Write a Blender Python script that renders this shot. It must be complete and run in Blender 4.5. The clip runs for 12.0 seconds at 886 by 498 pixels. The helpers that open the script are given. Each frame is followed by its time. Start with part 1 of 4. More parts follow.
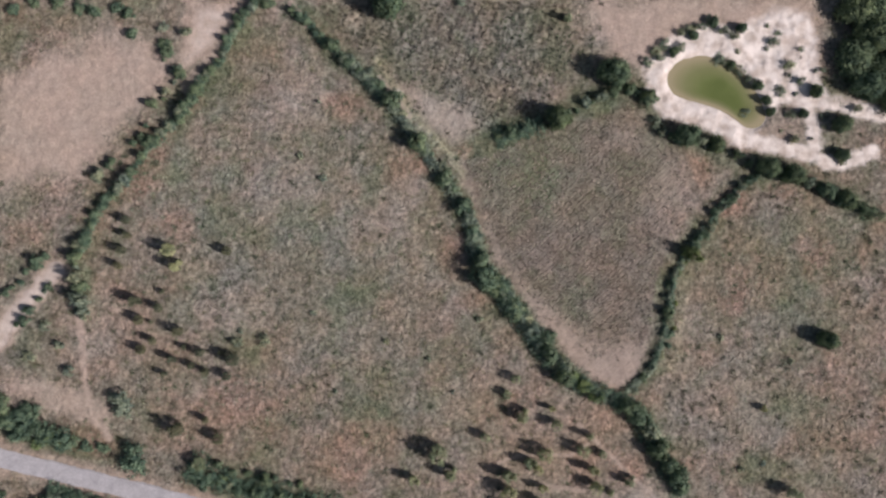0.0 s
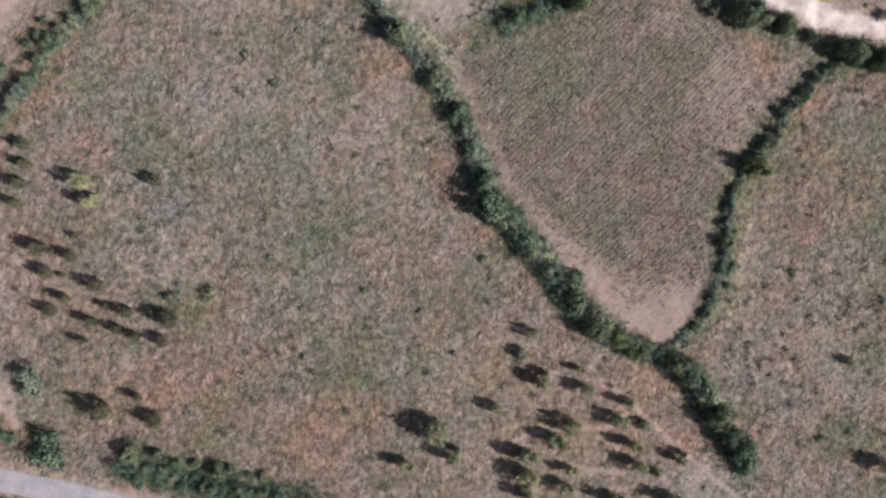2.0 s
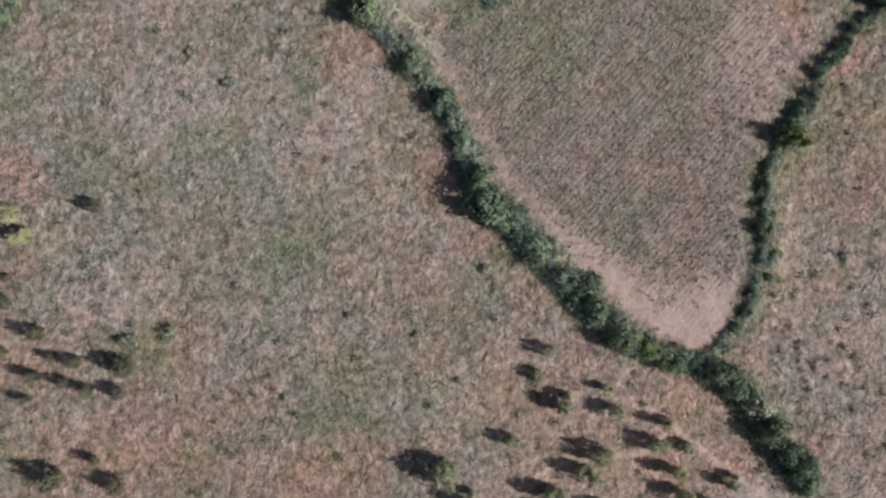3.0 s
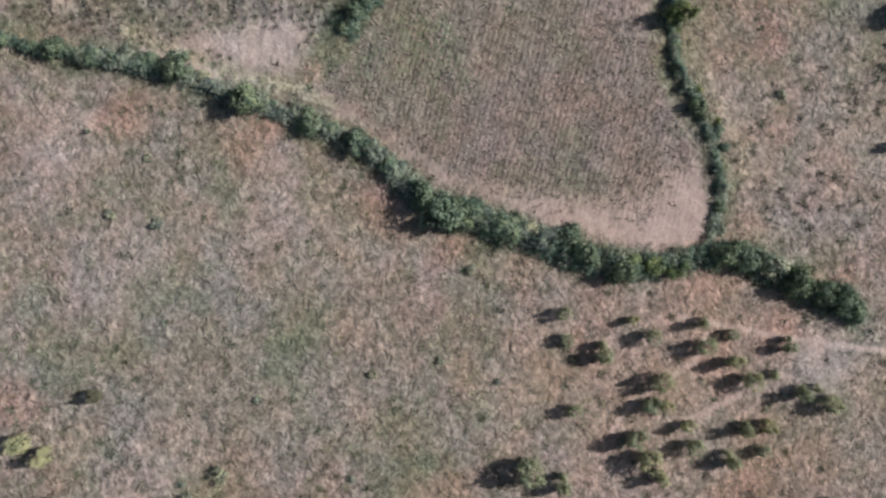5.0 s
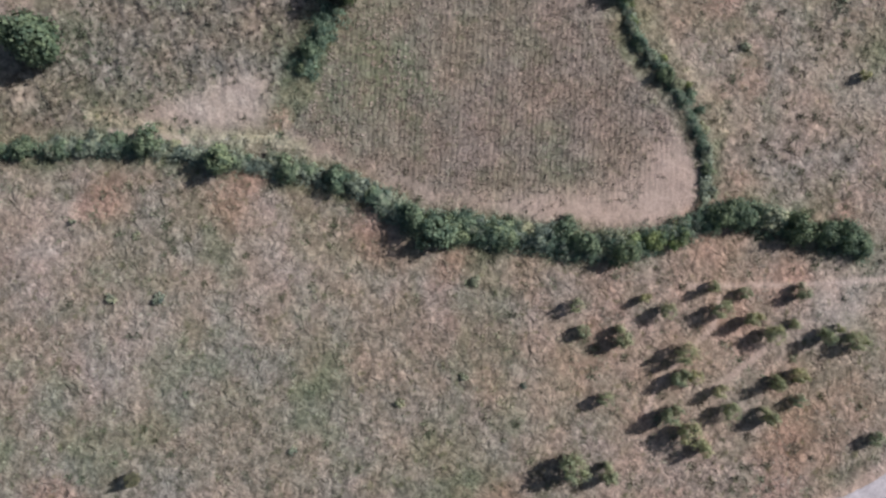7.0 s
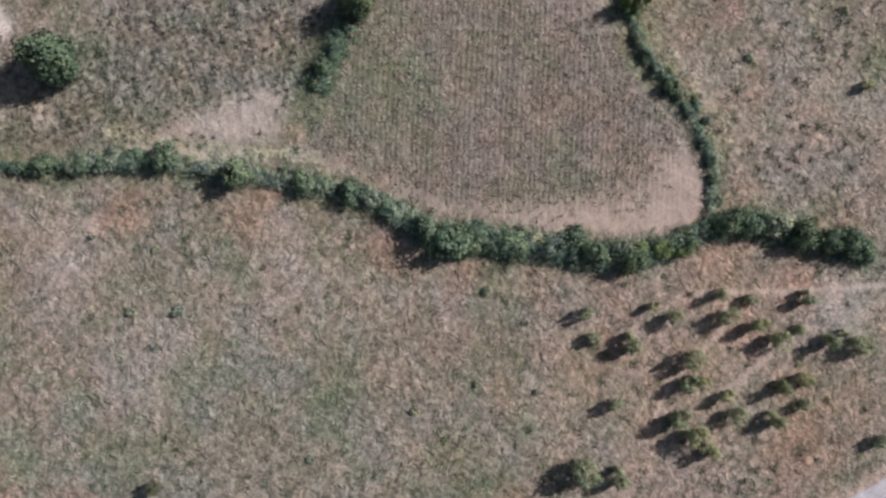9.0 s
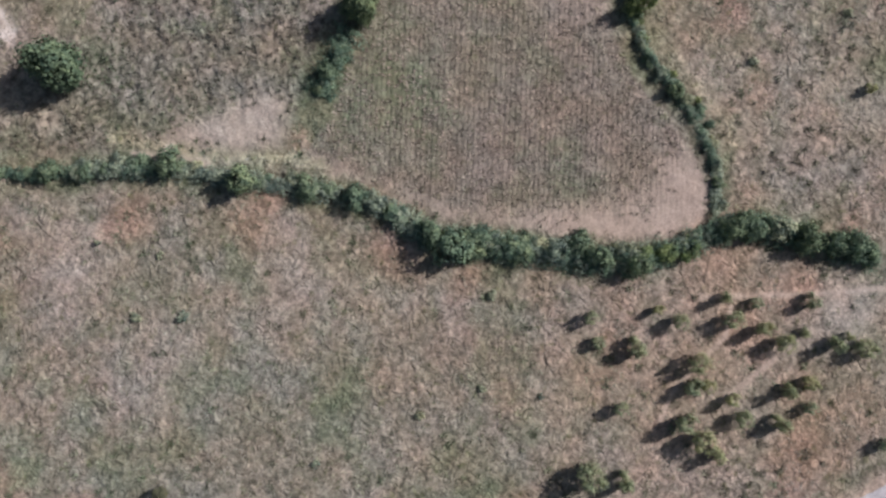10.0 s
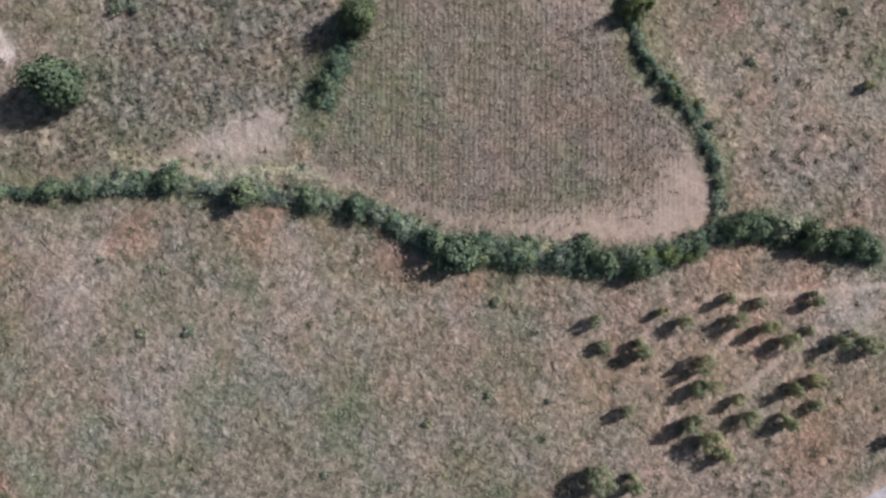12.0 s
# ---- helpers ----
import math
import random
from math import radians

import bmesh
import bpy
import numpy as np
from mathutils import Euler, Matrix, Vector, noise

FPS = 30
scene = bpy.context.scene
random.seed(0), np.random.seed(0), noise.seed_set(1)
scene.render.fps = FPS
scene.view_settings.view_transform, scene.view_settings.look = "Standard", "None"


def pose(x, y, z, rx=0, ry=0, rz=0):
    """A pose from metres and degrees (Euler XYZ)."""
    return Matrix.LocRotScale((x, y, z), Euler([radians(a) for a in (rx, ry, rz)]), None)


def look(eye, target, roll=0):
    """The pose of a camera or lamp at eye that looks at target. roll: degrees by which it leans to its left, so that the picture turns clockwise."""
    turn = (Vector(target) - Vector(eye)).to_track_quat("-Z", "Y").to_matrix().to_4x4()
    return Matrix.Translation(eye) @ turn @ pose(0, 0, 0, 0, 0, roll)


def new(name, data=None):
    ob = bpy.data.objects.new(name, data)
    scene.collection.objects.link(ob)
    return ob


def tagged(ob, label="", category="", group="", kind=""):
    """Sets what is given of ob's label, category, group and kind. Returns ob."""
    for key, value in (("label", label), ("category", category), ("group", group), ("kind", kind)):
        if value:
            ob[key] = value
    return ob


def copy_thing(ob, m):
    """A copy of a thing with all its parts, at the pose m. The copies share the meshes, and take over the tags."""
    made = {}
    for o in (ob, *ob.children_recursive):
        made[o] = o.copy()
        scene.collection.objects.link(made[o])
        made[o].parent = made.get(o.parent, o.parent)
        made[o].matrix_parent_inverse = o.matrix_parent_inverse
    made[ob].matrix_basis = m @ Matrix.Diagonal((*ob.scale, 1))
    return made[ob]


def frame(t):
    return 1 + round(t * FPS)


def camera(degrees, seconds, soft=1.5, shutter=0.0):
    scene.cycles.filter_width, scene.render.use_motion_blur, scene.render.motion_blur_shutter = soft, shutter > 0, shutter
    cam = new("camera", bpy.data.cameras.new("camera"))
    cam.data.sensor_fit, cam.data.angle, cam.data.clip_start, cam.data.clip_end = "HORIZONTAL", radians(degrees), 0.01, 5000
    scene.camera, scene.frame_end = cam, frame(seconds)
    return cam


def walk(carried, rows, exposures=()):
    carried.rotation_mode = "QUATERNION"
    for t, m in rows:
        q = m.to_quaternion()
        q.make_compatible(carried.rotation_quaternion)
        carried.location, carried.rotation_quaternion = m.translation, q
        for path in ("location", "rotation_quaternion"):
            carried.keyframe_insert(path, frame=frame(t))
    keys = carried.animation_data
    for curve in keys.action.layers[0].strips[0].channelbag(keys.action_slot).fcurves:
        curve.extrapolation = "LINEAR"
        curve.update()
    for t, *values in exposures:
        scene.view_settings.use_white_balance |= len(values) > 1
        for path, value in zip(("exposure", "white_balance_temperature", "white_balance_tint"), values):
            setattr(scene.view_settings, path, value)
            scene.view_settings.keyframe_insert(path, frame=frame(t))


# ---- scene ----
cam = camera(60, 12.0, soft=2.5)
walk(cam, [
    (0, pose(-1.77, -17.35, 123.61, 0.64, -1.01, 4.78)),
    (0.1, pose(-1.51, -19.05, 120.68, -1.89, -0.97, 4.86)),
    (0.5, pose(-0.89, -23.41, 110.20, -1.39, -0.99, 4.86)),
    (1, pose(-0.76, -23.48, 100.58, -1.29, -1.14, 4.85)),
    (1.5, pose(-0.27, -23.57, 96.68, -1.39, -0.93, 4.88)),
    (2, pose(-0.26, -23.32, 96.25, -1.40, -1.14, 3.03)),
    (2.5, pose(0.50, -22.23, 89.37, -1.10, -1.03, 0.92)),
    (3, pose(0.83, -22.82, 82.71, -1.04, -1.19, -1.35)),
    (3.2, pose(1.00, -23.62, 82.56, -1.20, -1.24, -3.17)),
    (4.8, pose(3.24, -23.07, 82.82, 0.63, -1.54, -28.98)),
    (5, pose(2.80, -22.93, 82.88, 0.76, -1.74, -28.92)),
    (5.5, pose(2.88, -21.97, 82.83, 0.66, -1.74, -28.99)),
    (6, pose(2.74, -22.09, 82.73, 0.90, -1.59, -29.58)),
    (6.5, pose(3.49, -21.48, 82.76, 0.72, -1.57, -34.37)),
    (7, pose(4.33, -21.34, 82.86, 0.86, -1.38, -40.40)),
    (9, pose(4.14, -19.41, 84.63, 0.74, -1.38, -40.97)),
    (9.5, pose(4.01, -19.36, 84.69, 0.94, -1.29, -41.03)),
    (10, pose(4.25, -18.79, 84.70, 0.73, -1.26, -41.19)),
    (10.5, pose(4.60, -18.61, 84.71, 0.71, -1.24, -42.65)),
    (11, pose(4.53, -18.65, 84.76, 0.90, -1.13, -42.65)),
    (11.5, pose(4.39, -18.41, 84.75, 0.98, -1.19, -42.66)),
    (12, pose(4.51, -17.88, 84.80, 0.76, -1.25, -42.65)),
], [(0, -0.31, 6530, 18), (1.5, -0.20, 6510, 20.2), (3, -0.09, 6460, 20.7), (5.5, 0.01, 6380, 20.2), (7, -0.05, 6380, 18.7), (12, -0.06, 6380, 17.7)])

# ---- world and sun ----
SUN_AZ, SUN_EL = radians(-17), radians(37)
world = bpy.data.worlds.new("sky")
scene.world = world
world.use_nodes = True
sky = world.node_tree.nodes.new("ShaderNodeTexSky")
sky.sky_type, sky.sun_disc = "NISHITA", False
sky.sun_elevation, sky.sun_rotation = SUN_EL, radians(107)
sky.dust_density = 2.0
world.node_tree.links.new(sky.outputs[0], world.node_tree.nodes["Background"].inputs[0])
world.node_tree.nodes["Background"].inputs[1].default_value = 0.066
SUN_WAY = np.array((math.cos(SUN_EL) * math.cos(SUN_AZ), math.cos(SUN_EL) * math.sin(SUN_AZ), math.sin(SUN_EL)))
lamp = bpy.data.lights.new("sun", "SUN")
lamp.energy, lamp.angle, lamp.color = 5.3, radians(0.55), (1.0, 0.955, 0.955)
sun = new("sun", lamp)
sun.matrix_world = look((200 * math.cos(SUN_AZ), 200 * math.sin(SUN_AZ), 200 * math.tan(SUN_EL)), (0, 0, 0))


# ---- materials ----
def nodes_of(name):
    m = bpy.data.materials.new(name)
    m.use_nodes = True
    return m, m.node_tree.nodes, m.node_tree.links


def mix(n, l, fac, a, b, kind="MIX"):
    """A colour mix; fac, a and b are sockets, numbers or colours."""
    node = n.new("ShaderNodeMix")
    node.data_type, node.blend_type = "RGBA", kind
    for i, v in ((0, fac), (6, a), (7, b)):
        if isinstance(v, bpy.types.NodeSocket):
            l.new(v, node.inputs[i])
        elif isinstance(v, tuple):
            node.inputs[i].default_value = (*v, 1)
        else:
            node.inputs[i].default_value = v
    return node.outputs[2]


def noise_fac(n, l, coord, scale, detail=4, low=0.35, high=0.65, stretch=None):
    if stretch:
        m = n.new("ShaderNodeMapping")
        m.inputs["Rotation"].default_value = (0, 0, stretch[0])
        m.inputs["Scale"].default_value = (stretch[1], stretch[2], 1)
        l.new(coord, m.inputs[0])
        coord = m.outputs[0]
    t = n.new("ShaderNodeTexNoise")
    t.inputs["Scale"].default_value, t.inputs["Detail"].default_value = scale, detail
    l.new(coord, t.inputs["Vector"])
    r = n.new("ShaderNodeMapRange")
    r.inputs[1].default_value, r.inputs[2].default_value = low, high
    l.new(t.outputs[0], r.inputs[0])
    return r.outputs[0]


def attr(n, name):
    a = n.new("ShaderNodeAttribute")
    a.attribute_name = name
    return a.outputs["Fac"]


def mottled(n, l, c, pos, share):
    """The colour c with the blotches of dry grassland: tufts, dark weeds, and drifts of olive, ochre and lilac-grey."""
    m = mix(n, l, noise_fac(n, l, pos, 1.25, 2, 0.36, 0.62), (0.66, 0.66, 0.65), (1.14, 1.135, 1.13))
    for scale, detail, low, high, a, b in (
            (0.5, 3, 0.36, 0.64, (0.80, 0.82, 0.795), (1.13, 1.12, 1.12)),
            (0.85, 2, 0.61, 0.70, (1.0, 1.0, 1.0), (0.66, 0.71, 0.60)),
            (2.3, 2, 0.36, 0.62, (0.82, 0.82, 0.81), (1.08, 1.08, 1.075)),
            (0.34, 4, 0.36, 0.64, (1.02, 0.995, 0.97), (0.965, 1.005, 0.985)),
            (0.16, 4, 0.38, 0.62, (1.05, 1.0, 0.95), (0.955, 1.0, 1.015)),
            (0.075, 3, 0.40, 0.60, (0.93, 0.96, 0.92), (1.06, 1.03, 1.05))):
        m = mix(n, l, 1.0, m, mix(n, l, noise_fac(n, l, pos, scale, detail, low, high), a, b), "MULTIPLY")
    return mix(n, l, share, c, mix(n, l, 1.0, c, m, "MULTIPLY"))


def ground_material():
    m, n, l = nodes_of("dry_ground")
    b = n["Principled BSDF"]
    b.inputs["Roughness"].default_value = 0.95
    b.inputs["Specular IOR Level"].default_value = 0.15
    pos = n.new("ShaderNodeNewGeometry").outputs["Position"]
    c = mix(n, l, noise_fac(n, l, pos, 0.12, 6), (0.312, 0.265, 0.219), (0.258, 0.228, 0.192))
    c = mix(n, l, attr(n, "crop"), c, (0.238, 0.202, 0.168))
    c = mix(n, l, attr(n, "green"), c, (0.172, 0.186, 0.124))
    c = mix(n, l, attr(n, "rust"), c, (0.299, 0.218, 0.172))
    c = mix(n, l, attr(n, "pink"), c, (0.395, 0.322, 0.264))
    c = mix(n, l, attr(n, "bare"), c, (0.455, 0.362, 0.295))
    c = mix(n, l, attr(n, "ash"), c, mix(n, l, 1.0, c, (0.985, 1.07, 1.14), "MULTIPLY"))
    c = mix(n, l, attr(n, "straw"), c, (0.36, 0.342, 0.24))
    rough = n.new("ShaderNodeMath")
    rough.operation, rough.use_clamp = "SUBTRACT", True
    rough.inputs[0].default_value = 1.0
    worn = n.new("ShaderNodeMath")
    worn.operation = "MAXIMUM"
    l.new(attr(n, "bare"), worn.inputs[0])
    l.new(attr(n, "pink"), worn.inputs[1])
    part_worn = n.new("ShaderNodeMath")
    part_worn.operation = "MULTIPLY"
    part_worn.inputs[1].default_value = 0.75
    l.new(worn.outputs[0], part_worn.inputs[0])
    l.new(part_worn.outputs[0], rough.inputs[1])
    calm = n.new("ShaderNodeMath")
    calm.operation, calm.use_clamp = "MULTIPLY_ADD", True
    calm.inputs[1].default_value = -0.25
    l.new(attr(n, "furrow"), calm.inputs[0])
    l.new(rough.outputs[0], calm.inputs[2])
    c = mottled(n, l, c, pos, calm.outputs[0])
    grain = mix(n, l, noise_fac(n, l, pos, 3.6, 3, 0.40, 0.60), (0.82, 0.82, 0.82), (1.13, 1.125, 1.12))
    c = mix(n, l, 0.5, c, grain, "MULTIPLY")
    chalk = mix(n, l, noise_fac(n, l, pos, 0.55, 5, 0.32, 0.58), (0.52, 0.44, 0.365), (0.79, 0.72, 0.64))
    c = mix(n, l, attr(n, "sand"), c, chalk)
    l.new(c, b.inputs["Base Color"])
    t = n.new("ShaderNodeTexNoise")
    t.inputs["Scale"].default_value, t.inputs["Detail"].default_value = 5.0, 7
    l.new(pos, t.inputs["Vector"])
    bump = n.new("ShaderNodeBump")
    bump.inputs["Strength"].default_value, bump.inputs["Distance"].default_value = 0.7, 0.07
    l.new(t.outputs[0], bump.inputs["Height"])
    clod = n.new("ShaderNodeTexNoise")
    clod.inputs["Scale"].default_value, clod.inputs["Detail"].default_value = 1.15, 3
    clod.inputs["Distortion"].default_value = 0.8
    l.new(pos, clod.inputs["Vector"])
    tufts = n.new("ShaderNodeBump")
    tufts.inputs["Strength"].default_value, tufts.inputs["Distance"].default_value = 0.5, 1.0
    flat = n.new("ShaderNodeMath")
    flat.operation, flat.use_clamp = "MULTIPLY_ADD", True
    flat.inputs[1].default_value, flat.inputs[2].default_value = -0.75, 1.0
    soft = n.new("ShaderNodeMath")
    soft.operation = "MAXIMUM"
    l.new(worn.outputs[0], soft.inputs[0])
    l.new(attr(n, "sand"), soft.inputs[1])
    l.new(soft.outputs[0], flat.inputs[0])
    coarse = n.new("ShaderNodeMath")
    coarse.operation = "MULTIPLY"
    even = n.new("ShaderNodeMath")
    even.operation, even.use_clamp = "MULTIPLY_ADD", True
    even.inputs[1].default_value = -0.4
    l.new(attr(n, "furrow"), even.inputs[0])
    l.new(flat.outputs[0], even.inputs[2])
    l.new(even.outputs[0], coarse.inputs[0])
    l.new(noise_fac(n, l, pos, 0.35, 3, 0.15, 0.85), coarse.inputs[1])
    l.new(coarse.outputs[0], tufts.inputs["Strength"])
    l.new(clod.outputs[0], tufts.inputs["Height"])
    l.new(bump.outputs[0], tufts.inputs["Normal"])
    turned = n.new("ShaderNodeMapping")
    turned.inputs["Rotation"].default_value = (0, 0, radians(43))
    l.new(pos, turned.inputs[0])
    rows = n.new("ShaderNodeTexWave")
    rows.inputs["Scale"].default_value, rows.inputs["Distortion"].default_value = 0.55, 2.6
    rows.inputs["Detail"].default_value, rows.inputs["Detail Scale"].default_value = 2.0, 2.5
    l.new(turned.outputs[0], rows.inputs["Vector"])
    furrows = n.new("ShaderNodeBump")
    furrows.inputs["Distance"].default_value = 0.03
    l.new(attr(n, "furrow"), furrows.inputs["Strength"])
    l.new(rows.outputs["Fac"], furrows.inputs["Height"])
    l.new(tufts.outputs[0], furrows.inputs["Normal"])
    l.new(furrows.outputs[0], b.inputs["Normal"])
    return m


def blade_material(name, dry, pale, green, blotch=0.9):
    """Dry stems whose colour differs from one to the next; the attribute turns them green."""
    m, n, l = nodes_of(name)
    b = n["Principled BSDF"]
    b.inputs["Roughness"].default_value = 0.9
    b.inputs["Specular IOR Level"].default_value = 0.1
    own = n.new("ShaderNodeMapRange")
    own.inputs[3].default_value, own.inputs[4].default_value = 0.0, 0.14
    l.new(n.new("ShaderNodeNewGeometry").outputs["Random Per Island"], own.inputs[0])
    tone = n.new("ShaderNodeMath")
    tone.operation, tone.inputs[1].default_value = "MULTIPLY_ADD", 0.86
    l.new(attr(n, "tone"), tone.inputs[0])
    l.new(own.outputs[0], tone.inputs[2])
    rnd = tone.outputs[0]
    c = mix(n, l, rnd, dry, pale)
    gm = mix(n, l, rnd, green, tuple(v * 1.7 for v in green))
    c = mix(n, l, attr(n, "crop"), c, (0.258, 0.222, 0.186))
    c = mix(n, l, attr(n, "green"), c, gm)
    c = mix(n, l, attr(n, "ash"), c, mix(n, l, 1.0, c, (0.985, 1.07, 1.17), "MULTIPLY"))
    pos = n.new("ShaderNodeNewGeometry").outputs["Position"]
    c = mottled(n, l, c, pos, blotch)
    l.new(c, b.inputs["Base Color"])
    return m


def leaf_material(name, dark, light, translucent=0.22, lump=((0.58, 0.65, 0.68), (1.45, 1.4, 1.28))):
    m, n, l = nodes_of(name)
    b = n["Principled BSDF"]
    b.inputs["Roughness"].default_value = 0.65
    b.inputs["Specular IOR Level"].default_value = 0.15
    g = n.new("ShaderNodeNewGeometry").outputs["Random Per Island"]
    o = n.new("ShaderNodeObjectInfo").outputs["Random"]
    c = mix(n, l, g, dark, light)
    lumps = mix(n, l, noise_fac(n, l, n.new("ShaderNodeNewGeometry").outputs["Position"], 0.9, 3, 0.38, 0.62), *lump)
    c = mix(n, l, 1.0, c, lumps, "MULTIPLY")
    tint = mix(n, l, o, (0.84, 0.91, 0.96), (1.16, 1.08, 0.97))
    c = mix(n, l, 1.0, c, tint, "MULTIPLY")
    l.new(c, b.inputs["Base Color"])
    tr = n.new("ShaderNodeBsdfTranslucent")
    l.new(c, tr.inputs[0])
    mx = n.new("ShaderNodeMixShader")
    mx.inputs[0].default_value = translucent
    l.new(b.outputs[0], mx.inputs[1])
    l.new(tr.outputs[0], mx.inputs[2])
    l.new(mx.outputs[0], n["Material Output"].inputs[0])
    return m


def plain_material(name, a, b_col, scale, rough, bump_by=0.0):
    m, n, l = nodes_of(name)
    b = n["Principled BSDF"]
    b.inputs["Roughness"].default_value = rough
    pos = n.new("ShaderNodeNewGeometry").outputs["Position"]
    c = mix(n, l, noise_fac(n, l, pos, scale, 6), a, b_col)
    c = mix(n, l, noise_fac(n, l, pos, scale * 7, 4), c, mix(n, l, 1.0, c, (0.8, 0.8, 0.8), "MULTIPLY"))
    l.new(c, b.inputs["Base Color"])
    if bump_by:
        t = n.new("ShaderNodeTexNoise")
        t.inputs["Scale"].default_value, t.inputs["Detail"].default_value = scale * 6, 6
        l.new(pos, t.inputs["Vector"])
        bp = n.new("ShaderNodeBump")
        bp.inputs["Distance"].default_value = bump_by
        l.new(t.outputs[0], bp.inputs["Height"])
        l.new(bp.outputs[0], b.inputs["Normal"])
    return m


def water_material():
    """Murky pond water, paler and browner where the sandy bed lies close below."""
    m, n, l = nodes_of("green_water")
    b = n["Principled BSDF"]
    b.inputs["Roughness"].default_value = 0.14
    b.inputs["Specular IOR Level"].default_value = 0.3
    pos = n.new("ShaderNodeNewGeometry").outputs["Position"]
    c = mix(n, l, noise_fac(n, l, pos, 0.22, 5), (0.115, 0.147, 0.045), (0.15, 0.182, 0.062))
    c = mix(n, l, attr(n, "shallow"), c, (0.36, 0.31, 0.19))
    l.new(c, b.inputs["Base Color"])
    return m


GROUND = ground_material()
GRASS = blade_material("dry_grass", (0.262, 0.226, 0.188), (0.365, 0.317, 0.266), (0.165, 0.178, 0.125))
WEED = blade_material("dry_weeds", (0.195, 0.168, 0.138), (0.342, 0.297, 0.248), (0.155, 0.162, 0.108))
CROP = blade_material("dry_stalks", (0.222, 0.188, 0.155), (0.385, 0.332, 0.273), (0.18, 0.185, 0.13), 0.7)
CLOD_CROP = blade_material("withered_clumps", (0.125, 0.108, 0.085), (0.235, 0.205, 0.165), (0.11, 0.125, 0.08))
LOOSE_CROP = blade_material("dark_stalks", (0.17, 0.145, 0.115), (0.30, 0.26, 0.21), (0.115, 0.13, 0.085))
HEDGE_LEAF = leaf_material("hedge_leaves", (0.085, 0.138, 0.092), (0.22, 0.29, 0.19))
GREY_LEAF = leaf_material("grey_green_leaves", (0.16, 0.20, 0.148), (0.35, 0.395, 0.295))
LIME_LEAF = leaf_material("yellow_green_leaves", (0.14, 0.20, 0.085), (0.29, 0.35, 0.17))
GROVE_LEAF = leaf_material("olive_leaves", (0.27, 0.315, 0.20), (0.46, 0.505, 0.34), 0.4, ((0.75, 0.8, 0.77), (1.25, 1.2, 1.1)))
DUSKY_LEAF = leaf_material("dusky_leaves", (0.095, 0.105, 0.075), (0.185, 0.20, 0.135), 0.3, ((0.75, 0.8, 0.77), (1.25, 1.2, 1.1)))
WOOD_LEAF = leaf_material("dark_tree_leaves", (0.075, 0.12, 0.075), (0.18, 0.24, 0.15), 0.12, ((0.6, 0.66, 0.68), (1.3, 1.25, 1.1)))
BARK = plain_material("bark", (0.16, 0.125, 0.095), (0.24, 0.20, 0.16), 6, 0.9)
WATER = water_material()
ROAD = plain_material("pale_road", (0.40, 0.388, 0.385), (0.50, 0.485, 0.48), 0.5, 0.9, 0.02)


# ---- plan ----
def thin(points):
    return np.array(points, float)


LINE_MAIN = [(-26.9, 20.9), (-22.9, 17.1), (-18.1, 13.4), (-14.6, 10.5), (-10.5, 7.2), (-6.2, 1.9), (-1.1, -3.7), (2.9, -9.0), (4.7, -12.1), (6.4, -17.9), (10.8, -22.4), (14.6, -27.0), (18.0, -31.0), (22.3, -34.7), (28.1, -37.0), (33.0, -38.5), (37.0, -44.3), (41.0, -50.0), (40.9, -52.1)]
LINE_EAST = [(31.4, -36.4), (35.2, -32.5), (36.8, -27.6), (37.6, -22.7), (37.6, -18.2), (39.2, -13.8), (42.1, -9.0), (44.6, -5.1), (46.7, -2.6), (49.1, -0.1), (53.3, 1.6)]
LINE_NORTH = [(0.4, 0.4), (4.8, 2.1), (9.3, 3.8), (14.5, 6.8), (18.1, 8.0), (22.6, 10.1), (27.0, 12.3), (29.8, 12.1), (32.6, 10.9)]
LINE_WEST = [(-33.7, 20.6), (-36.8, 14.8), (-37.8, 11.1), (-40.7, 8.1), (-41.8, 4.3), (-44.6, 0.4), (-48.3, -4.0), (-50.6, -8.3), (-53.9, -12.2), (-55.8, -15.9), (-57.6, -21.5), (-56.6, -26.9), (-55.0, -31.2)]
LINE_WEST_OUTER = [(-43.6, 8.8), (-46.0, 5.3), (-48.0, 2.4), (-49.8, -2.7), (-53.2, -5.7), (-55.2, -8.2), (-56.8, -10.6)]
LINE_BANK = [(33.5, 5.5), (37.7, 5.1), (43.4, 3.8), (47.2, 2.1), (52.8, 1.6), (58.6, -0.2), (63.3, -1.6), (67.2, -3.2), (71.5, -5.6)]
LINE_ROADSIDE = [(-36.5, -55.5), (-33.3, -55.5), (-29.9, -56.6), (-26.7, -56.8), (-23.4, -57.3), (-20.1, -57.5), (-16.8, -58.3), (-13.5, -59.2), (-10.9, -60.4), (-8.8, -61.8)]
FIELD_TRI = [(1.7, -2.0), (6.8, 0.2), (14.7, 5.2), (27.3, 9.1), (36.3, 6.2), (41.1, -2.6), (40.5, -6.3), (36.8, -12.2), (35.5, -18.3), (34.8, -27.5), (33.4, -33.1), (30.4, -35.9), (26.2, -34.6), (21.3, -30.4), (16.3, -25.3), (9.2, -17.7), (6.0, -11.6), (3.7, -6.3)]
FIELD_NORTH = [(-23.3, 20.7), (-16.2, 23.2), (16.6, 26.1), (19.1, 18.1), (16.1, 10.4), (9.2, 5.2), (2.2, 0.9), (-0.5, 0.5), (-5.4, 4.4), (-9.4, 8.6), (-14.4, 13.3), (-19.2, 16.5)]
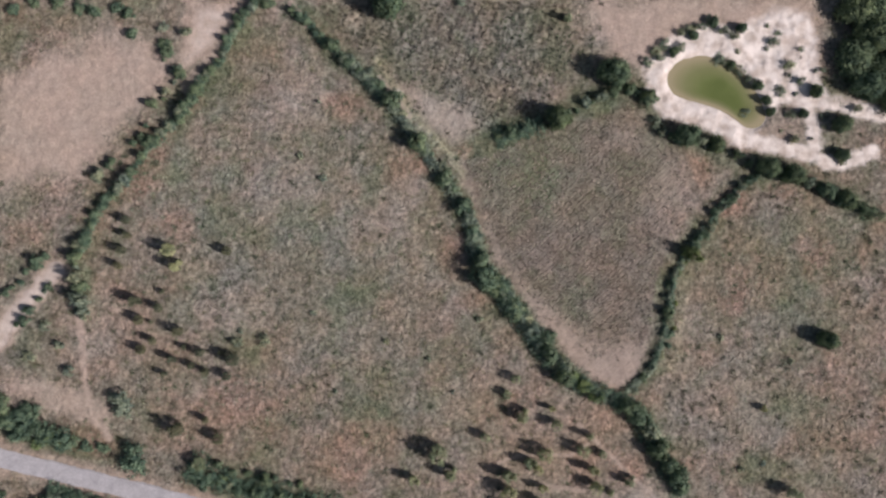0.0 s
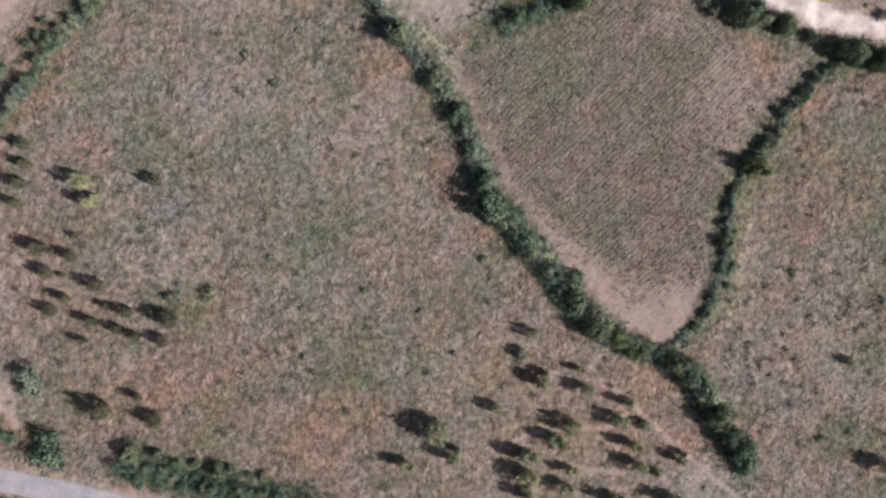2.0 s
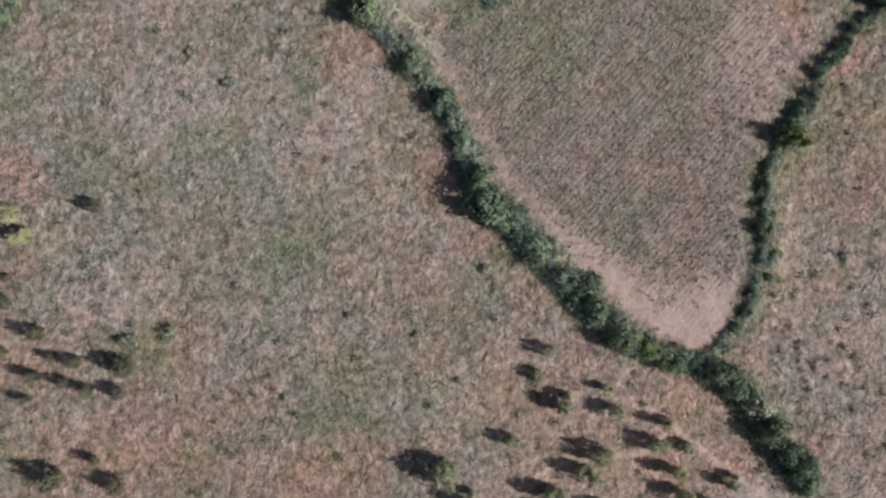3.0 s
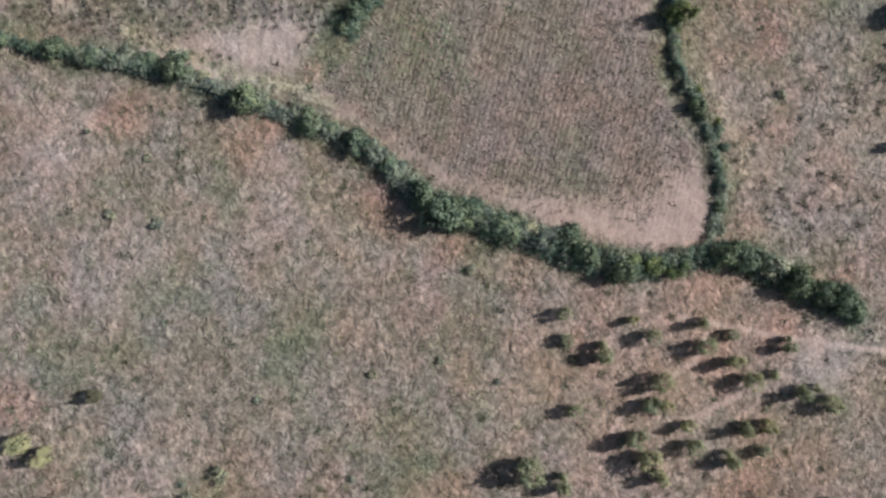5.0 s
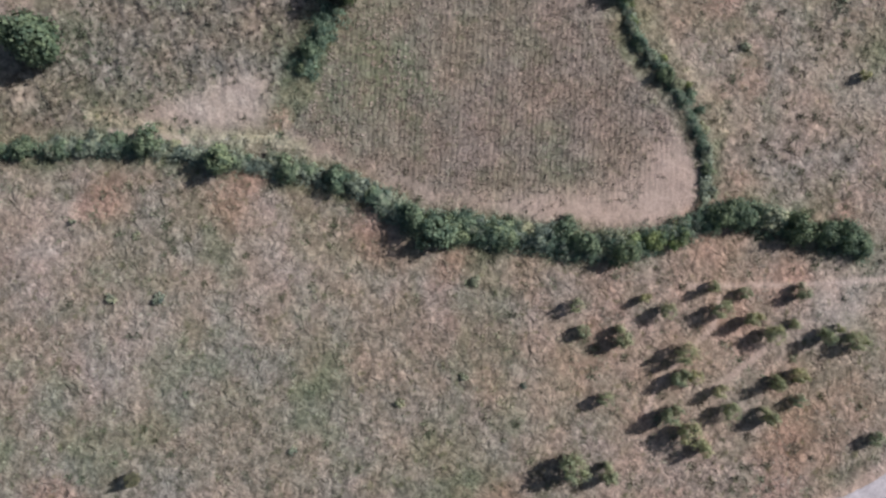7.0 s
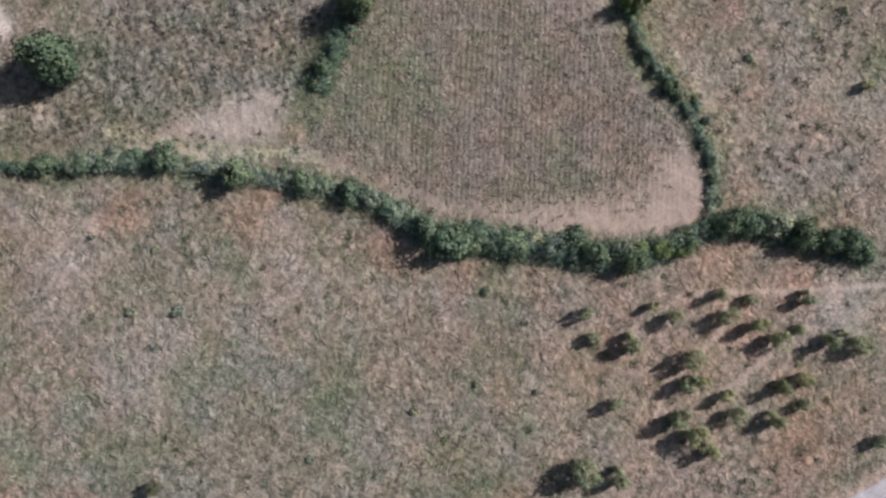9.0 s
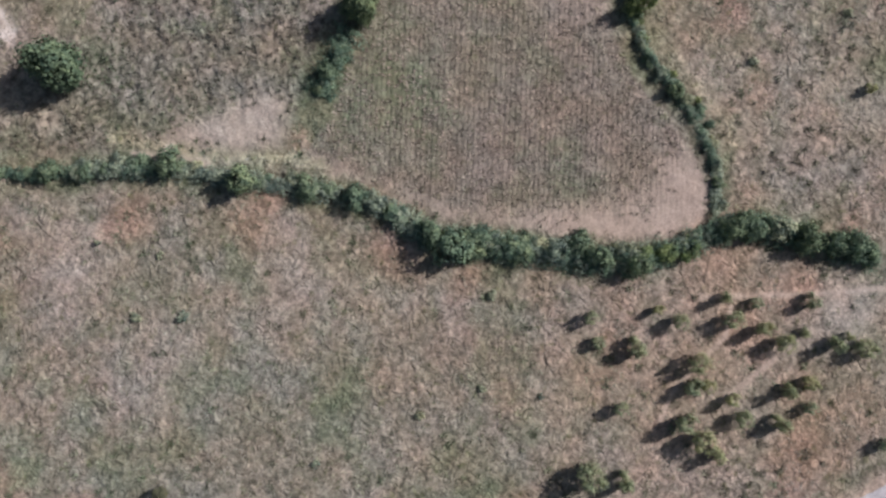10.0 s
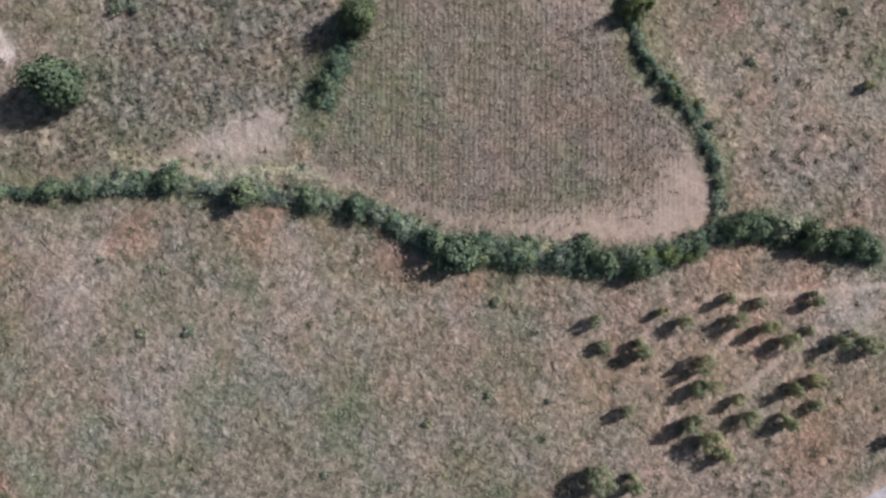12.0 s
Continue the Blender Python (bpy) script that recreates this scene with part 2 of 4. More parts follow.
BARE_CORNER = [(-9.8, 9.4), (-0.0, 0.3), (2.4, 1.6), (5.4, 4.6), (3.2, 7.4), (-1.7, 9.0), (-7.1, 10.8)]
TIP_EDGE = [(2.2, -3.2), (4.0, -6.6), (6.2, -11.6), (9.2, -17.7), (16.3, -25.4), (21.3, -30.5), (26.2, -34.7), (30.4, -36.0), (33.2, -33.4)]
POND = [(34.3, 13.9), (35.4, 17.2), (39.4, 19.1), (43.0, 18.6), (46.5, 16.6), (48.4, 14.6), (50.0, 12.3), (50.8, 10.2), (49.7, 8.5), (48.0, 8.1), (45.9, 9.6), (43.6, 10.8), (40.7, 11.5), (37.1, 12.1)]
SAND = [(31.7, 11.8), (30.8, 16.3), (34.6, 21.7), (39.9, 24.5), (45.5, 24.6), (50.5, 28.0), (57.0, 27.0), (58.6, 19.0), (60.4, 13.6), (56.5, 11.3), (53.5, 12.4), (51.6, 10.6), (50.4, 7.6), (48.6, 6.4), (47.2, 4.0), (43.0, 6.3), (38.6, 7.8), (34.2, 8.6)]
BARE_WEST = [(-57.2, 14.0), (-49.8, 12.9), (-44.9, 7.8), (-48.9, 2.0), (-53.8, -3.9), (-57.8, -8.8), (-71.0, -11.7), (-72.6, 5.4)]
BARE_NORTHWEST = [(-44.2, 20.7), (-36.1, 21.4), (-35.7, 17.8), (-40.6, 10.9), (-44.9, 8.7), (-43.7, 15.2)]
BARE_BANK = [(19.4, 26.4), (57.1, 29.8), (58.9, 18.8), (52.2, 21.0), (39.9, 24.5), (31.3, 16.4), (24.6, 18.5)]
ROAD_LINE = [(-400.0, 10.0), (-75.0, -53.4), (-59.8, -56.0), (-43.6, -58.6), (-27.1, -61.8), (-17.2, -63.9), (10.0, -69.4), (24.1, -72.4), (60.0, -79.5), (400.0, -150.0)]
TRACK_LINE = [(-68.9, -36.0), (-65.8, -30.7), (-60.9, -24.5)]
PATH_LINE = [(-57.5, -28.8), (-55.7, -35.8), (-55.2, -39.5), (-54.5, -43.0), (-52.9, -47.4), (-50.2, -50.3)]
PATH_SIDE = [(-65.5, -43.3), (-58.2, -44.6), (-51.8, -46.3)]
GROVE_PATHS = [[(24.5, -42.1), (28.6, -45.6), (34.0, -50.1), (40.6, -55.0), (47.0, -59.6)], [(12.0, -49.4), (15.2, -47.9), (19.2, -47.3), (23.6, -47.2), (26.2, -45.3)], [(18.5, -52.2), (22.1, -52.6), (26.3, -52.7)]]
GROVE_WEST = [(-50.3, -15.4, 1.7), (-50.1, -17.8, 1.7), (-50.6, -20.2, 1.7), (-50.8, -22.8, 1.7), (-43.1, -19.6, 2.6), (-41.7, -22.2, 2.6), (-34.0, -19.0, 1.7), (-47.9, -28.1, 2.4), (-43.8, -26.3, 0.9), (-43.9, -29.0, 1.9), (-46.9, -31.0, 1.7), (-45.2, -31.3, 0.9), (-40.5, -32.3, 2.1), (-44.4, -34.2, 1.8), (-46.1, -35.7, 1.8), (-41.3, -36.8, 1.9), (-36.8, -35.4, 1.8), (-39.5, -34.9, 1.2), (-31.4, -36.1, 2.4), (-33.8, -35.2, 1.2), (-38.1, -37.6, 1.5), (-35.6, -38.5, 1.7), (-32.3, -38.8, 1.8), (-42.3, -39.3, 1.5), (-39.3, -47.7, 2.6), (-35.0, -46.1, 1.7), (-32.7, -48.7, 2.1)]
GROVE_EAST = [(13.6, -35.6, 1.8), (19.7, -39.8, 1.5), (20.7, -42.4, 2.0), (26.1, -43.7, 1.9), (28.5, -46.5, 1.5), (33.2, -50.5, 2.1), (25.2, -46.1, 2.3), (27.0, -49.0, 2.3), (27.8, -51.8, 2.2), (30.2, -52.5, 1.5), (12.4, -38.2, 1.5), (15.2, -41.5, 2.6), (19.2, -47.1, 2.6), (16.8, -48.7, 2.2), (18.4, -49.8, 1.7), (31.9, -55.7, 2.4), (34.2, -58.2, 2.3), (33.8, -56.2, 1.3), (9.5, -45.2, 1.9), (19.2, -52.6, 1.9), (18.9, -55.0, 2.0), (24.5, -56.0, 2.4), (27.1, -57.0, 2.0), (21.7, -58.2, 2.6), (25.3, -59.1, 1.6), (13.5, -51.0, 2.6)]
GROVE_EAST_EDGE = [(13.9, -53.8, 2.6), (14.0, -56.1, 2.2), (2.1, -48.4, 3.4), (4.5, -51.6, 2.6), (29.0, -67.7, 1.7)]
GROVE_SOUTH = [(-1.5, -52.8, 2.2)]
SINGLE_TREES = [(59.5, -50.4, 2.6), (17.1, 22.9, 1.9), (-35.5, -52.9, 2.2), (54.0, -37.2, 1.4)]
POND_TREES = [(31.2, 11.6, 2.2), (44.5, 18.0, 1.4), (49.0, 14.8, 1.5), (50.5, 12.6, 1.5), (51.4, 10.8, 1.4), (34.8, 19.1, 1.5), (37.8, 22.1, 1.5), (40.9, 24.4, 1.5), (45.5, 23.9, 1.5), (58.4, 14.7, 2.0), (63.0, 9.8, 2.7), (63.6, 4.8, 2.0), (37.9, 5.8, 3.6), (43.0, 4.6, 2.4), (56.7, 10.9, 1.4), (60.9, -1.0, 2.2), (51.5, 1.7, 3.2), (55.6, 0.9, 3.2), (64.5, -2.4, 3.0)]
WOOD = [(60.1, 28.2), (63.6, 30.4), (68.4, 29.8), (63.1, 24.7), (67.8, 24.2), (60.6, 20.8), (65.4, 19.4), (69.7, 18.8), (62.9, 16.4), (68.1, 15.4)]
BUSHES_WEST = [(-31.3, -33.3), (-26.9, -32.5), (-43.7, 15.2), (-47.4, 15.8), (-62.0, -33.4), (-59.4, -36.2), (-63.8, -38.4), (-57.6, -40.2)]
BUSHES_SOUTH = [(-1.5, 25.4), (-0.4, 24.6), (-53.0, -61.3), (-50.6, -61.8), (-44.1, -62.3), (-41.2, -62.9), (-57.9, -60.1)]
BUSHES_EAST = [(54.7, -46.0), (51.1, -47.2), (58.1, -29.2), (46.2, -26.3), (3.7, -38.6), (-0.6, -33.6), (-7.6, -31.3), (-19.7, -27.7), (-23.9, -2.7), (-19.9, -6.0), (-17.5, 0.6), (-21.6, 6.1), (7.1, -26.6), (-30.9, -31.7), (-14.9, -40.0)]
ASH_SPOTS = [(-25.0, 9.6, 6.0, 6.0, 0.6), (0.0, 6.0, 11.0, 6.5, 0.9), (38.0, -54.0, 7.0, 4.0, 0.9), (-28.4, -14.5, 23.0, 20.0, 0.6), (1.7, 17.4, 18.2, 9.1, 0.8), (53.5, -30.5, 13.7, 13.7, 0.35), (-11.8, -27.6, 10.9, 9.1, 0.5)]
GREEN_SPOTS = [(56.0, -16.0, 13.0, 11.0, 0.55), (49.0, -22.0, 4.5, 3.5, 0.6), (45.0, -28.0, 2.5, 2.0, 0.6), (-9.5, -44.3, 6.4, 5.0, 0.9), (-6.3, -39.0, 4.6, 3.6, 0.4), (-29.4, -34.5, 4.1, 4.1, 0.7), (-36.1, -15.1, 4.6, 3.6, 0.6), (-24.9, -23.3, 13.7, 10.0, 0.2), (53.9, -47.0, 6.8, 3.2, 0.9), (15.0, -2.5, 11.5, 8.0, 0.55), (60.5, -36.4, 5.5, 4.6, 0.5), (-36.6, 6.7, 5.5, 8.2, 0.5), (-54.1, -51.0, 8.2, 2.3, 0.9), (-33.1, -54.7, 6.4, 3.6, 0.8), (-12.3, -22.2, 5.5, 3.6, 0.4), (-44.5, -6.7, 5.5, 6.4, 0.5), (27.3, -3.3, 7.3, 5.5, 0.3), (-26.4, -48.8, 3.6, 5.5, 0.35)]
RUST_SPOTS = [(-51.5, -50.8, 3.6, 2.8, 0.9), (2.2, 0.8, 1.4, 1.8, 0.6), (-18.5, 6.0, 3.4, 2.4, 1.0), (-4.6, -2.8, 3.2, 1.8, 0.9), (-8.0, -3.4, 2.6, 4.2, 0.7), (-29.7, -41.8, 10.0, 4.6, 0.4), (-17.3, -49.0, 8.2, 5.5, 0.5), (-48.1, -27.0, 5.5, 7.3, 0.45), (-42.7, -15.4, 4.0, 3.0, 0.9), (-13.5, -51.4, 7.3, 3.6, 0.7), (-29.7, 11.0, 6.4, 4.6, 0.6), (-54.2, -49.2, 5.5, 3.6, 0.6), (-4.6, -27.1, 7.3, 6.4, 0.4), (-49.0, -7.1, 3.6, 5.5, 0.5)]
RUST_SPOTS_EAST = [(53.5, 7.6, 4.0, 2.6, 0.4), (54.4, -1.8, 3.0, 1.8, 0.9), (1.6, -15.8, 2.6, 4.2, 0.8), (6.0, -23.7, 3.4, 1.8, 0.8), (39.5, -0.1, 3.6, 3.2, 1.0), (46.9, -4.2, 3.0, 2.6, 1.0), (22.0, -48.0, 14.0, 9.0, 0.6), (28.5, -40.8, 5.5, 5.5, 0.75), (45.0, -29.4, 2.5, 2.5, 0.7), (47.8, -17.2, 8.2, 8.2, 0.45), (13.2, -43.8, 9.1, 7.3, 0.4), (36.3, 0.2, 3.2, 3.2, 0.7), (64.2, -13.1, 7.3, 5.5, 0.4), (17.4, -50.8, 8.2, 3.6, 0.6), (24.0, -63.3, 9.5, 4.2, 1.0)]
PALE_SPOTS = [(53.5, 7.2, 4.5, 3.2, 1.0), (36.0, -3.5, 4.5, 7.0, 0.7), (30.3, 4.2, 5.0, 3.0, 0.5), (37.2, -54.1, 5.0, 3.6, 0.7), (-7.6, -8.2, 4.5, 3.0, 0.5), (-17.3, 19.6, 2.6, 1.6, 0.8), (-25.0, 9.6, 4.5, 5.0, 0.5), (20.6, -48.2, 14.4, 9.4, 0.3), (-23.7, 4.2, 6.4, 5.5, 0.4), (-46.7, -32.3, 5.5, 5.5, 0.4), (5.5, -39.0, 6.4, 4.6, 0.4), (-41.4, -41.9, 4.6, 3.6, 0.3), (-7.5, -14.5, 5.5, 5.5, 0.35), (-31.7, -29.3, 5.5, 3.6, 0.4), (41.2, -26.9, 3.6, 7.3, 0.4), (10.3, -53.1, 5.5, 2.7, 0.4), (49.3, -35.5, 6.4, 5.5, 0.3), (-53.2, -31.1, 2.7, 8.2, 0.5), (-22.7, -7.6, 8.2, 5.5, 0.3)]
STRAW_EAST = [(43.5, -11.0), (42.0, -14.0), (40.1, -17.9), (39.6, -22.6), (39.7, -28.1), (38.7, -32.0)]
STRAW_LINE = [(-12.8, 13.5), (-10.4, 10.2), (-7.6, 6.9), (-3.6, 3.0), (-0.1, -0.4), (2.3, -3.4)]
BROAD_TREES = [(25.4, 14.7, 4.3, 2.7), (16.9, 6.4, 4.6, 2.1), (-12.0, 22.8, 6.6, 3.1), (63.2, -25.2, 3.4, 1.7)]
LINE_TRACK = [(-68.7, -28.8), (-66.6, -26.8), (-64.6, -24.0), (-62.6, -22.0)]
LINE_TRACK_SOUTH = [(-66.0, -34.0), (-64.0, -30.7), (-62.4, -28.3), (-60.8, -26.4)]
SCRUB_WEST = [(-66.5, -48.9), (-64.3, -47.8), (-62.6, -46.8), (-61.0, -49.8), (-59.2, -50.6), (-64.9, -51.0), (-57.3, -51.3), (-63.3, -49.1), (-67.5, -46.6)]
SCRUB_NORTHWEST = [(-52.0, 14.4), (-46.9, 13.2), (-46.4, 11.6), (-44.6, 9.2), (-71.0, 16.6), (-68.0, 18.0), (-64.4, 18.3), (-60.8, 18.0), (-58.5, 17.5), (-55.0, 18.3), (-52.9, 17.5), (-33.2, 21.3), (-31.2, 21.2), (-69.4, 20.0), (-62.6, 20.2)]
LINE_ROADSIDE_WEST = [(-67.6, -49.5), (-62.2, -50.6), (-56.7, -51.4), (-49.4, -52.6)]
LINE_ROADSIDE_SOUTH = [(-66.8, -59.4), (-61.3, -59.8), (-58.8, -58.6), (-54.4, -58.6), (-48.9, -59.2), (-43.4, -60.1)]
PALE_LINES = [[(21.7, 26.1), (24.2, 23.6), (29.3, 18.5)], [(-12.2, 10.7), (-9.4, 8.2), (-6.9, 5.2)], [(-27.4, 21.7), (-24.4, 18.3)]]
BANK_BUSHES = [(42.6, 18.7), (44.5, 17.6), (46.0, 16.9), (47.4, 15.9), (48.9, 15.0), (43.4, 18.4), (32.0, 19.2), (33.3, 20.2), (35.9, 22.3), (37.2, 22.9), (39.0, 23.5), (40.8, 24.6), (42.8, 23.4), (36.1, 20.0), (50.8, 22.2), (53.8, 18.8), (55.9, 16.2), (44.7, 22.6), (32.6, 17.9), (30.8, 17.2), (52.8, 14.5), (65.5, 12.4), (63.8, 3.9), (54.9, 10.6), (55.7, 6.5), (47.5, 10.4), (32.9, 7.7), (34.4, 6.0)]
MAIN_SHRUBS = [(-17.0, 13.0, 1.1), (-14.1, 11.3, 1.0), (-12.3, 9.7, 1.1), (-8.1, 5.6, 0.7), (-2.9, -0.6, 0.5), (-1.0, -2.5, 0.9), (-0.3, -4.4, 1.3), (1.1, -6.1, 0.9), (4.1, -10.6, 1.3), (4.5, -12.5, 0.9), (5.9, -15.1, 0.9), (8.5, -20.5, 1.6), (10.3, -20.8, 1.3), (10.9, -23.1, 1.1), (12.7, -24.4, 1.6), (14.7, -26.1, 1.2), (15.8, -27.6, 1.5), (21.1, -32.8, 1.7), (30.6, -37.9, 1.1), (33.9, -39.8, 1.7), (35.7, -42.1, 1.6), (41.6, -51.0, 1.1)]
MAIN_LIME = [(38.6, -16.2, 0.6), (38.4, -21.4, 0.6), (39.4, -14.6, 0.6), (38.6, -25.4, 0.5), (7.2, -18.4, 1.2), (24.5, -35.8, 1.6), (27.0, -37.1, 1.5), (22.9, -34.2, 1.2)]
MAIN_TALL = [(-20.2, 15.3, 2.2), (-9.8, 7.4, 3.0), (-5.3, 0.9, 3.5), (2.7, -8.6, 2.6), (6.4, -17.3, 3.2), (6.9, -19.7, 3.9), (17.8, -28.4, 2.6), (18.6, -31.0, 2.8), (21.4, -34.5, 3.1), (32.1, -38.6, 2.9), (37.1, -44.7, 3.2), (39.1, -46.8, 2.8), (40.7, -48.9, 3.3)]
EAST_SHRUBS = [(39.0, -15.0, 0.8), (37.9, -16.5, 0.9), (37.4, -18.4, 0.9), (37.3, -20.6, 1.1), (37.2, -23.0, 1.3), (37.7, -24.6, 1.0), (37.9, -26.4, 0.9), (37.8, -28.3, 0.7), (36.6, -30.2, 1.0), (35.4, -32.1, 1.0), (34.2, -33.9, 0.9), (33.0, -35.8, 0.9)]
NORTH_BAND = [(14.6, 5.6), (13.0, 5.0), (9.7, 3.7), (7.3, 2.5)]
SAND_ARMS = [[(57.2, 13.2), (58.6, 9.5), (59.4, 4.5)], [(59.4, 4.5), (61.7, 3.4), (64.6, 3.9), (68.7, 5.7)], [(57.2, 13.2), (63.0, 13.1), (69.6, 11.8)], [(48.5, 5.9), (52.8, 5.4), (57.6, 4.7)]]
BARE_SOUTH = [(-72.0, -61.5), (-56.0, -62.6), (-44.0, -64.6), (-38.0, -67.0), (-40.0, -76.0), (-74.0, -76.0)]
ROAD_THICKET = [(-37.6, -54.0), (-34.1, -55.0), (-28.9, -56.4), (-23.6, -57.4), (-18.4, -58.3), (-13.2, -59.6), (-8.4, -61.2), (-5.0, -62.4)]
ROAD_THICKET_SOUTH = [(-59.0, -58.9), (-53.2, -60.2), (-49.8, -60.9), (-45.5, -61.9), (-41.0, -62.4)]
WEST_TRACK = [(-33.0, 24.0), (-34.9, 20.6), (-38.2, 15.5), (-39.6, 11.5), (-42.6, 7.0)]


def value_noise(x, y, size, seed):
    """Smooth noise from 0 to 1 with bumps of about the given size."""
    u, v = np.asarray(x) / size, np.asarray(y) / size
    i, j = np.floor(u).astype(np.int64), np.floor(v).astype(np.int64)
    fu, fv = u - i, v - j
    fu, fv = fu * fu * (3 - 2 * fu), fv * fv * (3 - 2 * fv)

    def corner(a, b):
        h = np.sin(a * 127.1 + b * 311.7 + seed * 74.7) * 43758.5453
        return h - np.floor(h)

    return (corner(i, j) * (1 - fu) + corner(i + 1, j) * fu) * (1 - fv) + (corner(i, j + 1) * (1 - fu) + corner(i + 1, j + 1) * fu) * fv


def fractal(x, y, size, seed):
    return 0.55 * value_noise(x, y, size, seed) + 0.3 * value_noise(x, y, size / 2.1, seed + 5) + 0.15 * value_noise(x, y, size / 4.3, seed + 9)


def line_distance(line, x, y):
    best = np.full(np.shape(x), 1e9)
    for (ax, ay), (bx, by) in zip(line[:-1], line[1:]):
        dx, dy = bx - ax, by - ay
        t = np.clip(((x - ax) * dx + (y - ay) * dy) / (dx * dx + dy * dy), 0, 1)
        best = np.minimum(best, np.hypot(x - ax - t * dx, y - ay - t * dy))
    return best


def area_depth(poly, x, y):
    """How far a place lies inside a closed outline; negative outside."""
    inside = np.zeros(np.shape(x), bool)
    for (ax, ay), (bx, by) in zip(poly, poly[1:] + poly[:1]):
        cross = (ay > y) != (by > y)
        inside ^= cross & (x < (bx - ax) * (y - ay) / (by - ay + 1e-12) + ax)
    d = line_distance(poly + poly[:1], x, y)
    return np.where(inside, d, -d)


def ease(v, a, b):
    t = np.clip((v - a) / (b - a), 0, 1)
    return t * t * (3 - 2 * t)


def spots(rows, x, y, wob):
    """Soft patches: centre, half width, half depth and share."""
    best = np.zeros(np.shape(x))
    for cx, cy, rx, ry, share in rows:
        d = np.hypot((x - cx) / rx, (y - cy) / ry) + wob * 0.22
        best = np.maximum(best, share * ease(-d, -1.35, -0.35))
    return best


def rounded(poly, rounds=2):
    """The outline with its corners cut, again and again."""
    for _ in range(rounds):
        poly = [tuple(np.array(a) * f + np.array(b) * (1 - f)) for a, b in zip(poly, poly[1:] + poly[:1]) for f in (0.75, 0.25)]
    return poly


POND = rounded(POND)


HEDGES = (LINE_ROADSIDE_WEST, LINE_MAIN, LINE_EAST, LINE_NORTH, LINE_WEST, LINE_WEST_OUTER, LINE_BANK, LINE_ROADSIDE)


def soils(x, y):
    """What the ground is made of at each place: shares from 0 to 1."""
    wob = (fractal(x, y, 5.0, 3) - 0.5) * 3.0
    fine = (fractal(x, y, 1.3, 11) - 0.5) * 1.2
    s = {}
    s["crop"] = np.maximum(ease(area_depth(FIELD_TRI, x, y) + fine, -0.3, 0.8), ease(area_depth(FIELD_NORTH, x, y) + fine, -0.3, 0.8) * 0.8)
    inside = ease(area_depth(FIELD_TRI, x, y) + fine, -0.8, 0.6)
    reach = 1.9 + 1.7 * ease(-np.hypot(x - 29.0, y + 33.0), -26.0, -14.0) + 3.2 * ease(-np.hypot(x - 29.0, y + 33.0), -13.0, -2.0)
    s["pink"] = inside * ease(1 - line_distance(TIP_EDGE, x, y) / reach + wob * 0.2, -0.3, 0.85) * (0.4 + 0.5 * ease(-np.hypot(x - 29.0, y + 33.0), -26.0, -9.0))
    edge = ease(-np.abs(area_depth(FIELD_TRI, x, y) - 0.9) + fine, -1.0, 0.2)
    s["pink"] = np.maximum(s["pink"], edge * 0.14)
    s["bare"] = np.maximum.reduce([
        ease(area_depth(BARE_CORNER, x, y) + wob * 0.9, -2.2, 2.6) * 0.7,
        ease(area_depth(BARE_WEST, x, y) + wob * 1.6, -3.0, 3.0) * 0.92,
        ease(area_depth(BARE_NORTHWEST, x, y) + wob, -1.5, 1.5),
        ease(area_depth(BARE_SOUTH, x, y) + wob, -1.2, 1.5) * 0.85,
        ease(area_depth(BARE_BANK, x, y) + wob, -3.0, 2.0) * 0.95,
        ease(-line_distance(TRACK_LINE, x, y) + fine * 1.4, -2.8, -1.0),
        ease(-line_distance(PATH_LINE, x, y) + fine * 0.9, -1.05, -0.25) * 0.9,
        ease(-line_distance(PATH_SIDE, x, y) + wob * 0.9, -3.0, -0.6) * 0.75,
        ease(-line_distance(WEST_TRACK, x, y) + fine, -1.9, -0.6) * 0.75,
        ease(-line_distance(ROAD_LINE, x, y) + fine, -3.4, -1.6) * 0.6])
    for line in PALE_LINES:
        s["bare"] = np.maximum(s["bare"], ease(-line_distance(line, x, y) + fine * 0.4, -0.7, -0.25) * 0.9)
    s["bare"] = np.maximum(s["bare"], spots(PALE_SPOTS, x, y, wob) * 0.5)
    for line in GROVE_PATHS:
        s["bare"] = np.maximum(s["bare"], ease(-line_distance(line, x, y) + fine * 0.25, -0.55, -0.15) * 0.75)
    s["ash"] = spots(ASH_SPOTS, x, y, wob)
    s["furrow"] = ease(area_depth(FIELD_TRI, x, y) + fine, 0.3, 2.5) * (1 - 0.7 * s["pink"])
    s["sand"] = ease(area_depth(SAND, x, y) + wob * 0.9 + fine, -0.8, 0.7)
    s["sand"] = np.maximum(s["sand"], ease(-np.hypot((x - -9.3) / 1.3, (y - 8.7) / 0.9) + fine * 0.4, -0.9, -0.3) * 0.8)
    s["sand"] = np.maximum(s["sand"], ease(-np.hypot((x + 14.2) / 1.7, (y - 31.6) / 3.0) + fine * 0.8, -1.2, -0.3) * 0.6)
    for line in SAND_ARMS:
        s["sand"] = np.maximum(s["sand"], ease(-line_distance(line, x, y) + fine, -1.8, -0.7))
    s["sand"] = np.maximum(s["sand"], ease(area_depth(BARE_NORTHWEST, x, y) + wob * 1.2, 0.2, 2.6) * 0.35)
    s["straw"] = ease(-line_distance(STRAW_EAST, x, y) + fine * 1.2, -1.7, 0.0) * 0.35
    s["straw"] = np.maximum(s["straw"], ease(-line_distance(STRAW_LINE, x, y) + fine * 0.8, -1.6, 0.2) * 0.85)
